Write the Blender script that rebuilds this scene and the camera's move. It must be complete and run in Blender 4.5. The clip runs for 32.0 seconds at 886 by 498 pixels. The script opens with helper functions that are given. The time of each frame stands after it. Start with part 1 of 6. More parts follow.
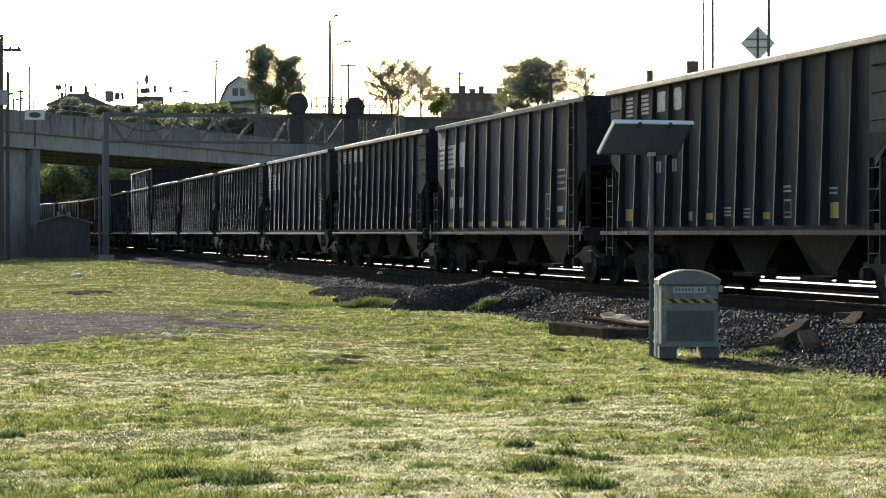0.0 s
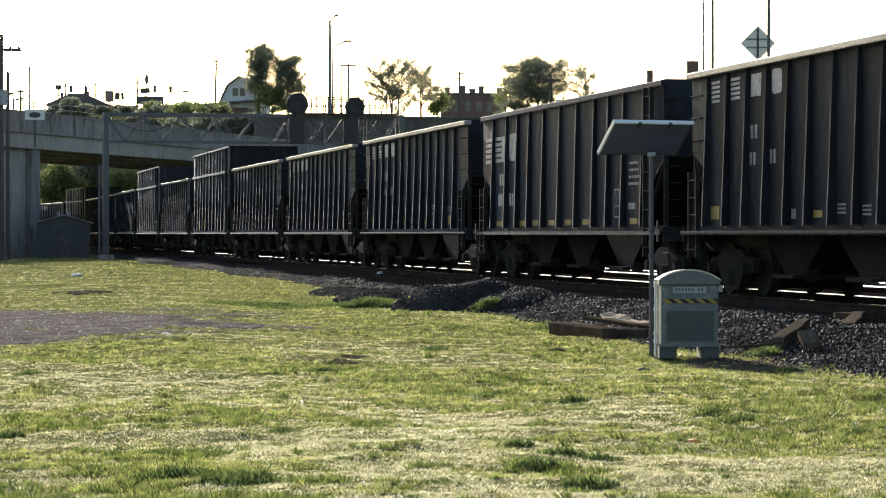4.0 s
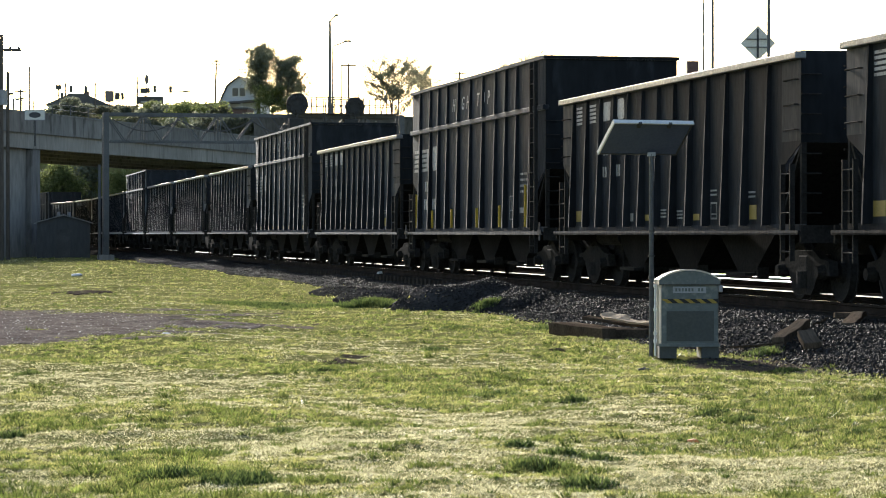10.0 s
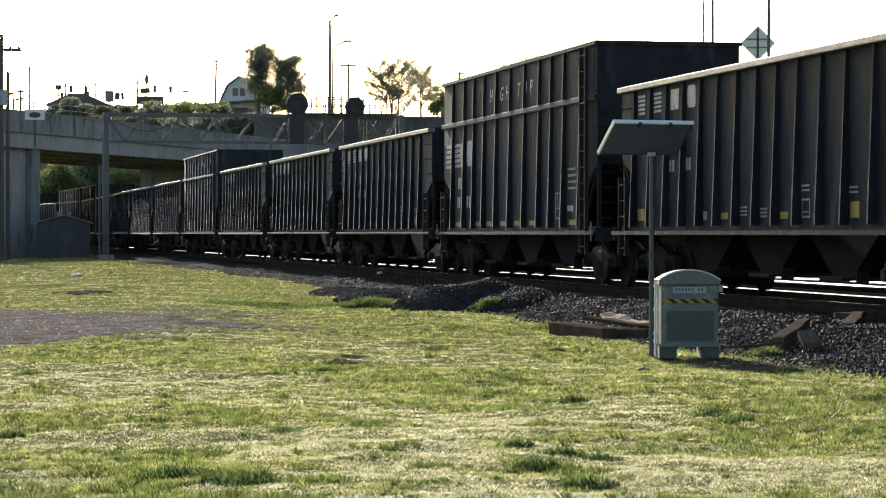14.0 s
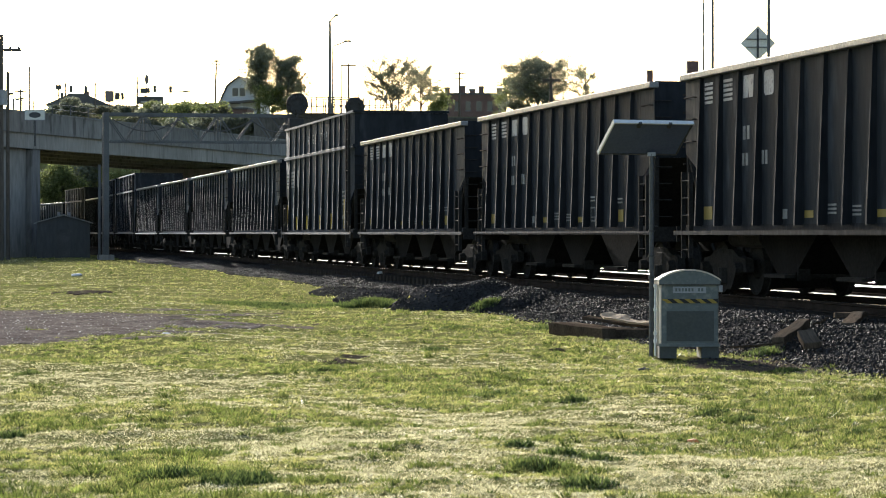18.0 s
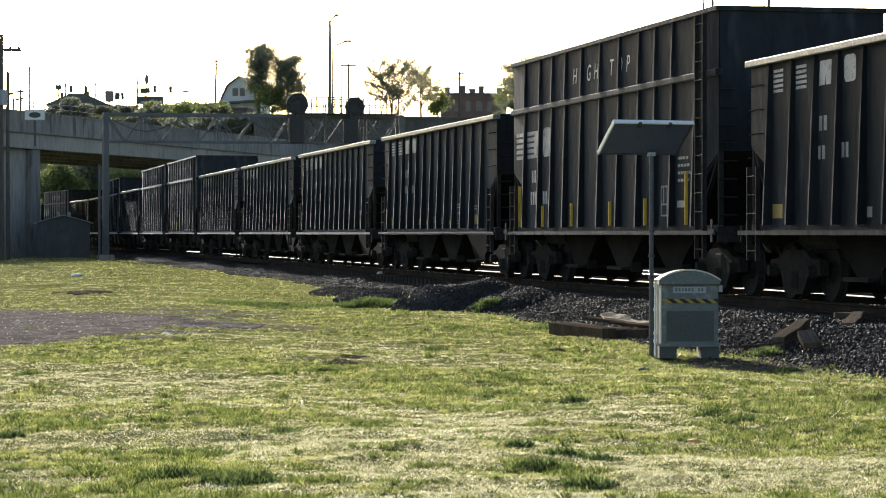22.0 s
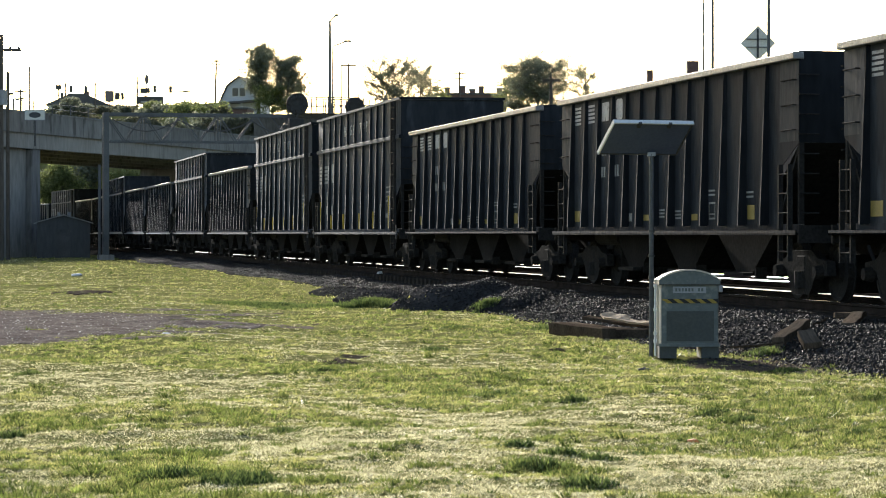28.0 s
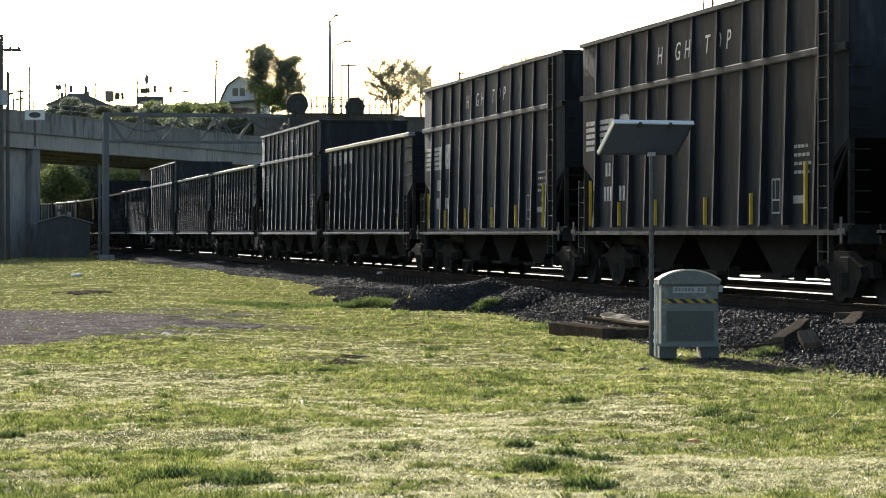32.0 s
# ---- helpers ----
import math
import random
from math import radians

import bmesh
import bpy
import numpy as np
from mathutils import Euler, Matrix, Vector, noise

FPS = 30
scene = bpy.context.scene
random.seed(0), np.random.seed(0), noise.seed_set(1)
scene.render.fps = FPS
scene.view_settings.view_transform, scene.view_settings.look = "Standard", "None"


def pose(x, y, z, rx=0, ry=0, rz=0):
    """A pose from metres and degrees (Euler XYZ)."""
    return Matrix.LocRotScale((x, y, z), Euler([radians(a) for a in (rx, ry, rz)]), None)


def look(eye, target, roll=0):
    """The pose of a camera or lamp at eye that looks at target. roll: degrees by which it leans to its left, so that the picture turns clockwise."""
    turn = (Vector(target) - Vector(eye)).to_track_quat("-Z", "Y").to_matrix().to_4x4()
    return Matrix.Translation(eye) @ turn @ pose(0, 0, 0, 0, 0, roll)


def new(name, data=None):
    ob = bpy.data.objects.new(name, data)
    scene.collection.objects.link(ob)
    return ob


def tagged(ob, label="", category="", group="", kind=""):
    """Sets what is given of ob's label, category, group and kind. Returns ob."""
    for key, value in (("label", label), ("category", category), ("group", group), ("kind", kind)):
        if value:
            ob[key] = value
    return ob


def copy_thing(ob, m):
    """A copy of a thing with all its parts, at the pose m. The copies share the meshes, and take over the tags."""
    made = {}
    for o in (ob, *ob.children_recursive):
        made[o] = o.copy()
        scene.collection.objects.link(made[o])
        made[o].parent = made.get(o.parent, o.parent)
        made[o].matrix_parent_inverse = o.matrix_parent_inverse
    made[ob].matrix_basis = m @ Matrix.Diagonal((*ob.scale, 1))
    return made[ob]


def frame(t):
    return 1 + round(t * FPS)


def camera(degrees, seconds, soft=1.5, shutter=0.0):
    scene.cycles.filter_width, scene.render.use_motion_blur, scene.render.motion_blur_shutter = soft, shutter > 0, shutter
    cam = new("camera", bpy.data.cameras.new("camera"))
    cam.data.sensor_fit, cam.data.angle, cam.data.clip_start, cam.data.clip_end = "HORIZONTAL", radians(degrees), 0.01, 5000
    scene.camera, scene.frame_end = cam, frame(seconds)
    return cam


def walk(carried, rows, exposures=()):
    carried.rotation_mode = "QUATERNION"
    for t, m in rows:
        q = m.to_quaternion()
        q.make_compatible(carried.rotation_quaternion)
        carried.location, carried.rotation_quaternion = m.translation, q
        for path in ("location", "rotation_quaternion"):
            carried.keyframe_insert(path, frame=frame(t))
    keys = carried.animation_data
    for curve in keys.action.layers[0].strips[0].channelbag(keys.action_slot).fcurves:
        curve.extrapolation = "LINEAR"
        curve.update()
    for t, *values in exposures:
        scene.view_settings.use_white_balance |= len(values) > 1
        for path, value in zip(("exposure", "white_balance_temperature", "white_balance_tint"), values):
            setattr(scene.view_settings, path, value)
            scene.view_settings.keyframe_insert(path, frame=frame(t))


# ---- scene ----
# ================= camera =================
EYE = 1.6
cam = camera(20.2, 32.0, soft=1.0)
walk(cam, [(0.0, look((0, 0, EYE), (0, 100, EYE - 0.6135))),
           (32.0, look((0, 0, EYE), (0, 100, EYE - 0.6135)))])

# ================= light =================
SUN_AZ, SUN_EL = 12.6, 17.7      # degrees to the left of +y, and above the horizon
world = bpy.data.worlds.new("sky")
scene.world = world
world.use_nodes = True
wn = world.node_tree.nodes
sky = wn.new("ShaderNodeTexSky")
sky.sky_type, sky.sun_disc = "NISHITA", False
sky.sun_elevation, sky.sun_rotation = radians(SUN_EL), radians(-SUN_AZ)
sky.dust_density, sky.air_density = 1.6, 1.0
world.node_tree.links.new(sky.outputs[0], wn["Background"].inputs[0])
wn["Background"].inputs[1].default_value = 0.13
sun = new("sun", bpy.data.lights.new("sun", "SUN"))
sun.data.energy, sun.data.angle, sun.data.color = 5.0, radians(0.6), (1.0, 0.94, 0.86)
sun.matrix_world = look((0, 0, 50), (50 * math.sin(radians(SUN_AZ)) * math.cos(radians(SUN_EL)),
                                     -50 * math.cos(radians(SUN_AZ)) * math.cos(radians(SUN_EL)),
                                     50 - 50 * math.sin(radians(SUN_EL))))
scene.view_settings.exposure = 0.95

# ================= plan =================
TURN = radians(11.795)          # the track runs this far to the left of +y
CU, SU = math.cos(TURN), math.sin(TURN)
FACE = 12.82                    # near face of the train, square to the track
AXIS = FACE + 1.6               # centre of the near track
RAIL = 0.56                     # top of the rails
STEP = 16.13                    # length of a car over its couplers
CURVE_S, CURVE_R = 196.0, 300.0 # where the track begins to bend left, and its radius


def track(s, d):
    """A place s metres along the track and d metres square to it, seen from the camera's foot."""
    off = d - AXIS
    if s <= CURVE_S:
        x, y, a = AXIS * CU - s * SU, AXIS * SU + s * CU, 0.0
    else:
        a = (s - CURVE_S) / CURVE_R
        x0, y0 = AXIS * CU - CURVE_S * SU, AXIS * SU + CURVE_S * CU
        f, l = CURVE_R * math.sin(a), CURVE_R * (1 - math.cos(a))
        x, y = x0 - f * SU - l * CU, y0 + f * CU - l * SU
    a += TURN
    return x + off * math.cos(a), y + off * math.sin(a), a


# ================= materials =================
def shader(name, rough=0.7, metal=0.0, spec=0.5):
    m = bpy.data.materials.new(name)
    m.use_nodes = True
    b = m.node_tree.nodes["Principled BSDF"]
    b.inputs["Roughness"].default_value = rough
    b.inputs["Metallic"].default_value = metal
    b.inputs["Specular IOR Level"].default_value = spec
    return m, m.node_tree.nodes, m.node_tree.links, b


def surface(name, dark, light, size=1.0, rough=0.7, metal=0.0, bump=0.3, detail=8.0, spots=None, spot_size=6.0, stretch=(1, 1, 1),
            spec=0.5, vary=0.0, haze=0.0):
    """Two colours mixed by noise at two scales, a bump, stains of a third colour, and a weight for a pale sheen that
    imitates haze.
    """
    m, n, l, b = shader(name, rough, metal, spec)
    # bluish sheen at grazing angles, standing in for haze over the far cars
    b.inputs["Sheen Weight"].default_value, b.inputs["Sheen Roughness"].default_value = haze, 0.22
    b.inputs["Sheen Tint"].default_value = (0.90, 0.94, 1.0, 1.0)
    tc = n.new("ShaderNodeTexCoord")
    mp = n.new("ShaderNodeMapping")
    mp.inputs["Scale"].default_value = stretch
    l.new(tc.outputs["Object"], mp.inputs[0])
    big = n.new("ShaderNodeTexNoise")
    big.inputs["Scale"].default_value, big.inputs["Detail"].default_value = 1.0 / size, 6.0
    fine = n.new("ShaderNodeTexNoise")
    fine.inputs["Scale"].default_value, fine.inputs["Detail"].default_value = 14.0 / size, detail
    for t in (big, fine):
        l.new(mp.outputs[0], t.inputs["Vector"])
    mix = n.new("ShaderNodeMath")
    mix.operation = "MULTIPLY_ADD"
    mix.inputs[1].default_value = 0.5
    l.new(fine.outputs[0], mix.inputs[0])
    half = n.new("ShaderNodeMath")
    half.operation = "MULTIPLY"
    half.inputs[1].default_value = 0.5
    l.new(big.outputs[0], half.inputs[0])
    l.new(half.outputs[0], mix.inputs[2])
    ramp = n.new("ShaderNodeValToRGB")
    ramp.color_ramp.elements[0].position, ramp.color_ramp.elements[1].position = 0.36, 0.64
    ramp.color_ramp.elements[0].color, ramp.color_ramp.elements[1].color = (*dark, 1), (*light, 1)
    l.new(mix.outputs[0], ramp.inputs[0])
    col = ramp.outputs[0]
    if spots:
        st = n.new("ShaderNodeTexNoise")
        st.inputs["Scale"].default_value, st.inputs["Detail"].default_value = spot_size / size, 5.0
        l.new(mp.outputs[0], st.inputs["Vector"])
        sr = n.new("ShaderNodeValToRGB")
        sr.color_ramp.elements[0].position, sr.color_ramp.elements[1].position = 0.56, 0.68
        l.new(st.outputs[0], sr.inputs[0])
        mc = n.new("ShaderNodeMix")
        mc.data_type = "RGBA"
        l.new(sr.outputs[0], mc.inputs["Factor"])
        l.new(col, mc.inputs["A"])
        mc.inputs["B"].default_value = (*spots, 1)
        col = mc.outputs["Result"]
    if vary:
        oi = n.new("ShaderNodeObjectInfo")
        hv = n.new("ShaderNodeHueSaturation")
        mr = n.new("ShaderNodeMapRange")
        mr.inputs["To Min"].default_value, mr.inputs["To Max"].default_value = 1 - vary, 1 + vary
        l.new(oi.outputs["Random"], mr.inputs["Value"])
        l.new(mr.outputs[0], hv.inputs["Value"])
        l.new(col, hv.inputs["Color"])
        col = hv.outputs[0]
    l.new(col, b.inputs["Base Color"])
    if bump:
        bp = n.new("ShaderNodeBump")
        bp.inputs["Strength"].default_value, bp.inputs["Distance"].default_value = bump, 0.02 * size
        l.new(fine.outputs[0], bp.inputs["Height"])
        l.new(bp.outputs[0], b.inputs["Normal"])
    return m


def leafy(name, dark, light, through_light=0.5, scale=0.35, gloss=0.4, each=0.42, spec=0.2):
    """A leaf or blade: colour by island and by place, partly see-through to light."""
    m, n, l, b = shader(name, gloss, 0.0, spec)
    geo = n.new("ShaderNodeNewGeometry")
    no = n.new("ShaderNodeTexNoise")
    no.inputs["Scale"].default_value, no.inputs["Detail"].default_value = scale, 5.0
    l.new(geo.outputs["Position"], no.inputs["Vector"])
    add = n.new("ShaderNodeMath")
    add.operation = "MULTIPLY_ADD"
    add.inputs[1].default_value, add.inputs[2].default_value = each, -0.45 * each
    l.new(geo.outputs["Random Per Island"], add.inputs[0])
    sm = n.new("ShaderNodeMath")
    l.new(no.outputs[0], sm.inputs[0])
    l.new(add.outputs[0], sm.inputs[1])
    r = n.new("ShaderNodeValToRGB")
    r.color_ramp.elements[0].position, r.color_ramp.elements[1].position = 0.32, 0.74
    r.color_ramp.elements[0].color, r.color_ramp.elements[1].color = (*dark, 1), (*light, 1)
    l.new(sm.outputs[0], r.inputs[0])
    l.new(r.outputs[0], b.inputs["Base Color"])
    tr = n.new("ShaderNodeBsdfTranslucent")
    l.new(r.outputs[0], tr.inputs[0])
    mx = n.new("ShaderNodeMixShader")
    mx.inputs[0].default_value = through_light
    l.new(b.outputs[0], mx.inputs[1])
    l.new(tr.outputs[0], mx.inputs[2])
    l.new(mx.outputs[0], n["Material Output"].inputs[0])
    return m


M_SOIL = surface("lawn_thatch", (0.085, 0.088, 0.034), (0.21, 0.205, 0.085), 1.0, 1.0, spots=(0.11, 0.135, 0.04), bump=0.6, spec=0.0)
M_DIRT = surface("worn_gravelly_dirt", (0.075, 0.061, 0.052), (0.23, 0.194, 0.17), 0.7, 0.95, spots=(0.09, 0.075, 0.062), bump=0.8, spec=0.0)
# brown soil, its colour lowered to deepen the cabinet's shadow
M_BARE = surface("shadow_darkened_soil", (0.035, 0.029, 0.023), (0.09, 0.074, 0.06), 0.4, 1.0, spots=(0.2, 0.17, 0.13), spot_size=9.0, bump=0.8, spec=0.0)
M_BALLAST = surface("ballast_bed", (0.026, 0.025, 0.025), (0.06, 0.0575, 0.056), 0.5, 1.0, bump=1.0, detail=12, spec=0.0)
M_GLARE = surface("pale_glare_gravel", (0.30, 0.29, 0.255), (0.50, 0.485, 0.43), 0.6, 0.42, bump=0.3, detail=10, spec=0.5)
M_CAR = surface("weathered_black_paint", (0.0122, 0.0142, 0.0175), (0.0235, 0.0268, 0.0318), 2.0, 0.72, spots=(0.036, 0.041, 0.049), bump=0.15,
                stretch=(1, 1, 0.3), vary=0.3, spec=0.05, haze=0.5)
# grey that puts sunlight on black corner sheets; also the brackets' own grey
M_CORNER = surface("lit_corner_and_bracket_paint", (0.033, 0.037, 0.043), (0.058, 0.063, 0.07), 1.2, 0.7, spots=(0.08, 0.08, 0.082), bump=0.15, stretch=(1, 1, 0.3), vary=0.2, spec=0.05)
# mottled steel, pale to carry the highlight on the top chords
M_CHORD = surface("lit_edge_steel", (0.09, 0.092, 0.098), (0.22, 0.226, 0.236), 0.5, 0.45, spots=(0.30, 0.31, 0.32), bump=0.4)
M_UNDER = surface("grimy_steel", (0.018, 0.0177, 0.0174), (0.038, 0.037, 0.0356), 0.6, 0.95, bump=0.4, spec=0.02, haze=0.02)
M_HOPPER = surface("dusty_hopper_steel", (0.011, 0.011, 0.0115), (0.024, 0.0237, 0.0235), 1.0, 0.95, bump=0.05, vary=0.2, spec=0.02, haze=0.06)
M_LADDER = surface("dull_ladder_steel", (0.018, 0.0185, 0.019), (0.042, 0.042, 0.042), 0.4, 0.7, bump=0.2, spec=0.1)
M_RAIL = surface("polished_rail", (0.35, 0.34, 0.33), (0.6, 0.58, 0.56), 0.6, 0.25, metal=1.0, bump=0.05)
M_RUST = surface("rusty_rail_side", (0.022, 0.019, 0.017), (0.048, 0.04, 0.035), 0.3, 0.9, bump=0.4, spec=0.0)
# ties under the rails, darker than the loose ones
M_TRACKTIE = surface("dark_tie_wood", (0.025, 0.0225, 0.02), (0.06, 0.053, 0.046), 0.5, 0.9, bump=0.5, stretch=(1, 8, 1), spec=0.0)
M_TIE = surface("weathered_tie_wood", (0.034, 0.027, 0.02), (0.105, 0.082, 0.062), 0.5, 0.9, bump=0.8, stretch=(1, 8, 1), spec=0.0)
M_WHITE = surface("faded_white_marking", (0.24, 0.245, 0.26), (0.44, 0.45, 0.47), 0.6, 0.6, spots=(0.15, 0.15, 0.155), bump=0.05)
M_LETTER = surface("white_lettering", (0.45, 0.455, 0.47), (0.66, 0.67, 0.68), 0.6, 0.6, spots=(0.25, 0.25, 0.255), bump=0.05)
M_DULLWHITE = surface("dirty_white_marking", (0.16, 0.16, 0.16), (0.34, 0.34, 0.33), 0.5, 0.7, bump=0.0)
M_STRIP = surface("yellow_reflector_strip", (0.50, 0.32, 0.03), (0.68, 0.45, 0.045), 0.3, 0.6, bump=0.05)
M_TAPE = surface("faded_yellow_tape", (0.26, 0.18, 0.03), (0.42, 0.30, 0.05), 0.3, 0.6, bump=0.05)
M_SPRAY = surface("faded_spray_paint", (0.07, 0.072, 0.075), (0.20, 0.203, 0.21), 0.3, 0.7, bump=0.0)
M_YELLOW = surface("grimy_yellow_reflector", (0.17, 0.125, 0.03), (0.31, 0.225, 0.045), 0.3, 0.6, bump=0.05)
M_CONCRETE = surface("weathered_concrete", (0.18, 0.173, 0.163), (0.31, 0.297, 0.276), 4.0, 0.85, spots=(0.14, 0.134, 0.125), bump=0.4,
                     stretch=(1, 1, 0.25))
# spotted concrete, darkened so the retaining wall's shade is in its colour
M_SHADEDWALL = surface("shaded_wall_concrete", (0.06, 0.056, 0.048), (0.13, 0.12, 0.102), 3.0, 0.9, spots=(0.07, 0.064, 0.055), bump=0.4, stretch=(1, 1, 0.3), spec=0.1)
# parapet and pilasters, a darker grey than the girder
M_PARAPET = surface("grey_bridge_concrete", (0.135, 0.135, 0.133), (0.235, 0.233, 0.227), 4.0, 0.88, spots=(0.10, 0.098, 0.094), bump=0.4, stretch=(1, 1, 0.25), spec=0.2)
M_GALV = surface("galvanised_steel", (0.20, 0.21, 0.22), (0.33, 0.34, 0.36), 0.8, 0.5, metal=0.4, bump=0.15)
M_TRUSS = surface("dull_truss_steel", (0.05, 0.053, 0.057), (0.11, 0.115, 0.12), 0.8, 0.6, bump=0.15)
M_DARKSTEEL = surface("dark_painted_steel", (0.03, 0.03, 0.032), (0.07, 0.07, 0.07), 0.8, 0.55, bump=0.2)
M_BOX = surface("grey_green_enamel", (0.088, 0.111, 0.114), (0.132, 0.157, 0.157), 0.7, 0.45, spots=(0.18, 0.20, 0.19), bump=0.08)
M_BOXPANEL = surface("dark_grille_panel", (0.045, 0.053, 0.052), (0.07, 0.08, 0.077), 0.5, 0.6, bump=0.2)
M_LABEL = surface("faded_label_plate", (0.25, 0.27, 0.30), (0.34, 0.36, 0.39), 0.3, 0.5, bump=0.0)
M_RIMLIGHT = surface("pale_rim_highlight", (0.42, 0.37, 0.30), (0.62, 0.56, 0.47), 0.3, 0.5, bump=0.1)
M_ALU = surface("bare_aluminium", (0.68, 0.68, 0.68), (0.82, 0.82, 0.81), 0.4, 0.4, metal=0.15, bump=0.05)
M_PANELBACK = surface("panel_back_sheet", (0.055, 0.075, 0.145), (0.085, 0.108, 0.19), 0.5, 0.5, bump=0.05)
M_BLACKTAPE = surface("matte_black", (0.012, 0.012, 0.012), (0.028, 0.028, 0.028), 0.2, 0.7, bump=0.0)
M_WOODPOLE = surface("utility_pole_wood", (0.05, 0.04, 0.032), (0.12, 0.10, 0.08), 0.5, 0.85, stretch=(6, 6, 1), bump=0.5)
M_BROWNWOOD = surface("brown_tie_wood", (0.065, 0.052, 0.04), (0.19, 0.152, 0.116), 0.4, 0.9, bump=0.8, stretch=(1, 8, 1), spec=0.0)
M_OLDWOOD = surface("split_tie_wood", (0.40, 0.27, 0.155), (0.62, 0.45, 0.29), 0.25, 0.85, stretch=(1, 7, 1), bump=0.7)


M_GRASS = leafy("grass_blade", (0.055, 0.08, 0.018), (0.54, 0.52, 0.19), 0.6, 5.0, 0.45, 0.38, 0.2)
M_STRAW = leafy("dry_grass", (0.24, 0.222, 0.105), (0.78, 0.74, 0.46), 0.5, 6.0, 0.45, 0.75, 0.18)
M_STALK = leafy("dry_stalk", (0.10, 0.08, 0.055), (0.42, 0.36, 0.26), 0.3, 3.0, 0.5, 0.8)
M_WEED = leafy("weed_leaf", (0.042, 0.07, 0.022), (0.19, 0.235, 0.07), 0.45, 4.0, 0.5, 0.5)
M_LUSH = leafy("lush_blade", (0.06, 0.095, 0.018), (0.34, 0.41, 0.10), 0.6, 4.0, 0.45, 0.5, 0.2)
M_TUFT = leafy("tuft_blade", (0.05, 0.075, 0.016), (0.23, 0.27, 0.07), 0.5, 4.0, 0.5, 0.5)
M_LEAF = leafy("tree_leaf", (0.12, 0.135, 0.098), (0.24, 0.255, 0.175), 0.6, 0.25, 0.6)
M_LEAFPALE = leafy("pale_spring_leaf", (0.17, 0.18, 0.13), (0.32, 0.33, 0.22), 0.6, 0.25, 0.6)
M_LEAFOLIVE = leafy("olive_leaf", (0.075, 0.077, 0.05), (0.165, 0.158, 0.095), 0.5, 0.4, 0.6)
M_LEAFLIGHT = leafy("young_leaf", (0.10, 0.125, 0.045), (0.25, 0.28, 0.105), 0.52, 0.25, 0.6)
M_BARK = surface("tree_bark", (0.04, 0.034, 0.028), (0.10, 0.085, 0.07), 0.4, 0.9, bump=0.6, stretch=(4, 4, 1))
M_BRICK = surface("sooty_brick", (0.10, 0.055, 0.045), (0.19, 0.12, 0.095), 1.5, 0.85, bump=0.3)
M_SHINGLE = surface("grey_roof_shingle", (0.06, 0.06, 0.062), (0.13, 0.125, 0.12), 1.2, 0.85, bump=0.4)
M_SIDING = surface("white_siding", (0.50, 0.52, 0.55), (0.68, 0.69, 0.70), 1.5, 0.6, bump=0.2, stretch=(1, 1, 12))
M_GLASS = surface("dark_window_glass", (0.03, 0.035, 0.04), (0.06, 0.065, 0.07), 1.0, 0.12, bump=0.0)
M_SIGN = surface("faded_sign_face", (0.58, 0.56, 0.50), (0.76, 0.74, 0.67), 0.8, 0.5, bump=0.05)
M_SIGNRED = surface("faded_dull_sign", (0.10, 0.075, 0.07), (0.20, 0.16, 0.15), 0.6, 0.5, bump=0.05)
M_HUT = surface("dark_hut_panel", (0.03, 0.032, 0.035), (0.06, 0.062, 0.065), 0.8, 0.6, bump=0.2, stretch=(6, 6, 1))


def stone_material(name, dark, mid, pale, spec=0.15):
    m, n, l, b = shader(name, 0.6, 0.0, spec)
    geo = n.new("ShaderNodeNewGeometry")
    r = n.new("ShaderNodeValToRGB")
    r.color_ramp.elements[0].color, r.color_ramp.elements[1].color = (*dark, 1), (*pale, 1)
    e = r.color_ramp.elements.new(0.85)
    e.color = (*mid, 1)
    l.new(geo.outputs["Random Per Island"], r.inputs[0])
    l.new(r.outputs[0], b.inputs["Base Color"])
    no = n.new("ShaderNodeTexNoise")
    no.inputs["Scale"].default_value = 60.0
    bp = n.new("ShaderNodeBump")
    bp.inputs["Strength"].default_value, bp.inputs["Distance"].default_value = 0.4, 0.01
    l.new(no.outputs[0], bp.inputs["Height"])
    l.new(bp.outputs[0], b.inputs["Normal"])
    return m


M_STONE = stone_material("crushed_stone", (0.027, 0.0266, 0.027), (0.037, 0.0363, 0.0367), (0.062, 0.0605, 0.060), 0.02)
M_PEBBLE = stone_material("pale_pebble", (0.06, 0.049, 0.042), (0.19, 0.16, 0.138), (0.85, 0.82, 0.78), 0.4)
M_PAPER = surface("crumpled_white_litter", (0.6, 0.6, 0.59), (0.8, 0.8, 0.79), 0.1, 0.7, bump=0.3)
M_ORANGE = surface("orange_litter", (0.5, 0.16, 0.05), (0.65, 0.24, 0.09), 0.1, 0.6, bump=0.2)


# ================= mesh helpers =================
def mesh_of(name, bm, material, smooth=False):
    bmesh.ops.recalc_face_normals(bm, faces=bm.faces)
    me = bpy.data.meshes.new(name)
    bm.to_mesh(me)
    bm.free()
    for mat in (material if isinstance(material, (list, tuple)) else [material]):
        me.materials.append(mat)
    if smooth:
        me.shade_smooth()
    return me


def part(name, bm, material, parent=None, label="", at=None, smooth=False):
    """Links a bmesh as one mesh object under a thing or a part."""
    ob = new(name, bm if isinstance(bm, bpy.types.Mesh) else mesh_of(name, bm, material, smooth))
    if parent is not None:
        ob.parent = parent
    if at is not None:
        ob.matrix_basis = at
    if label:
        ob["label"] = label
    return ob


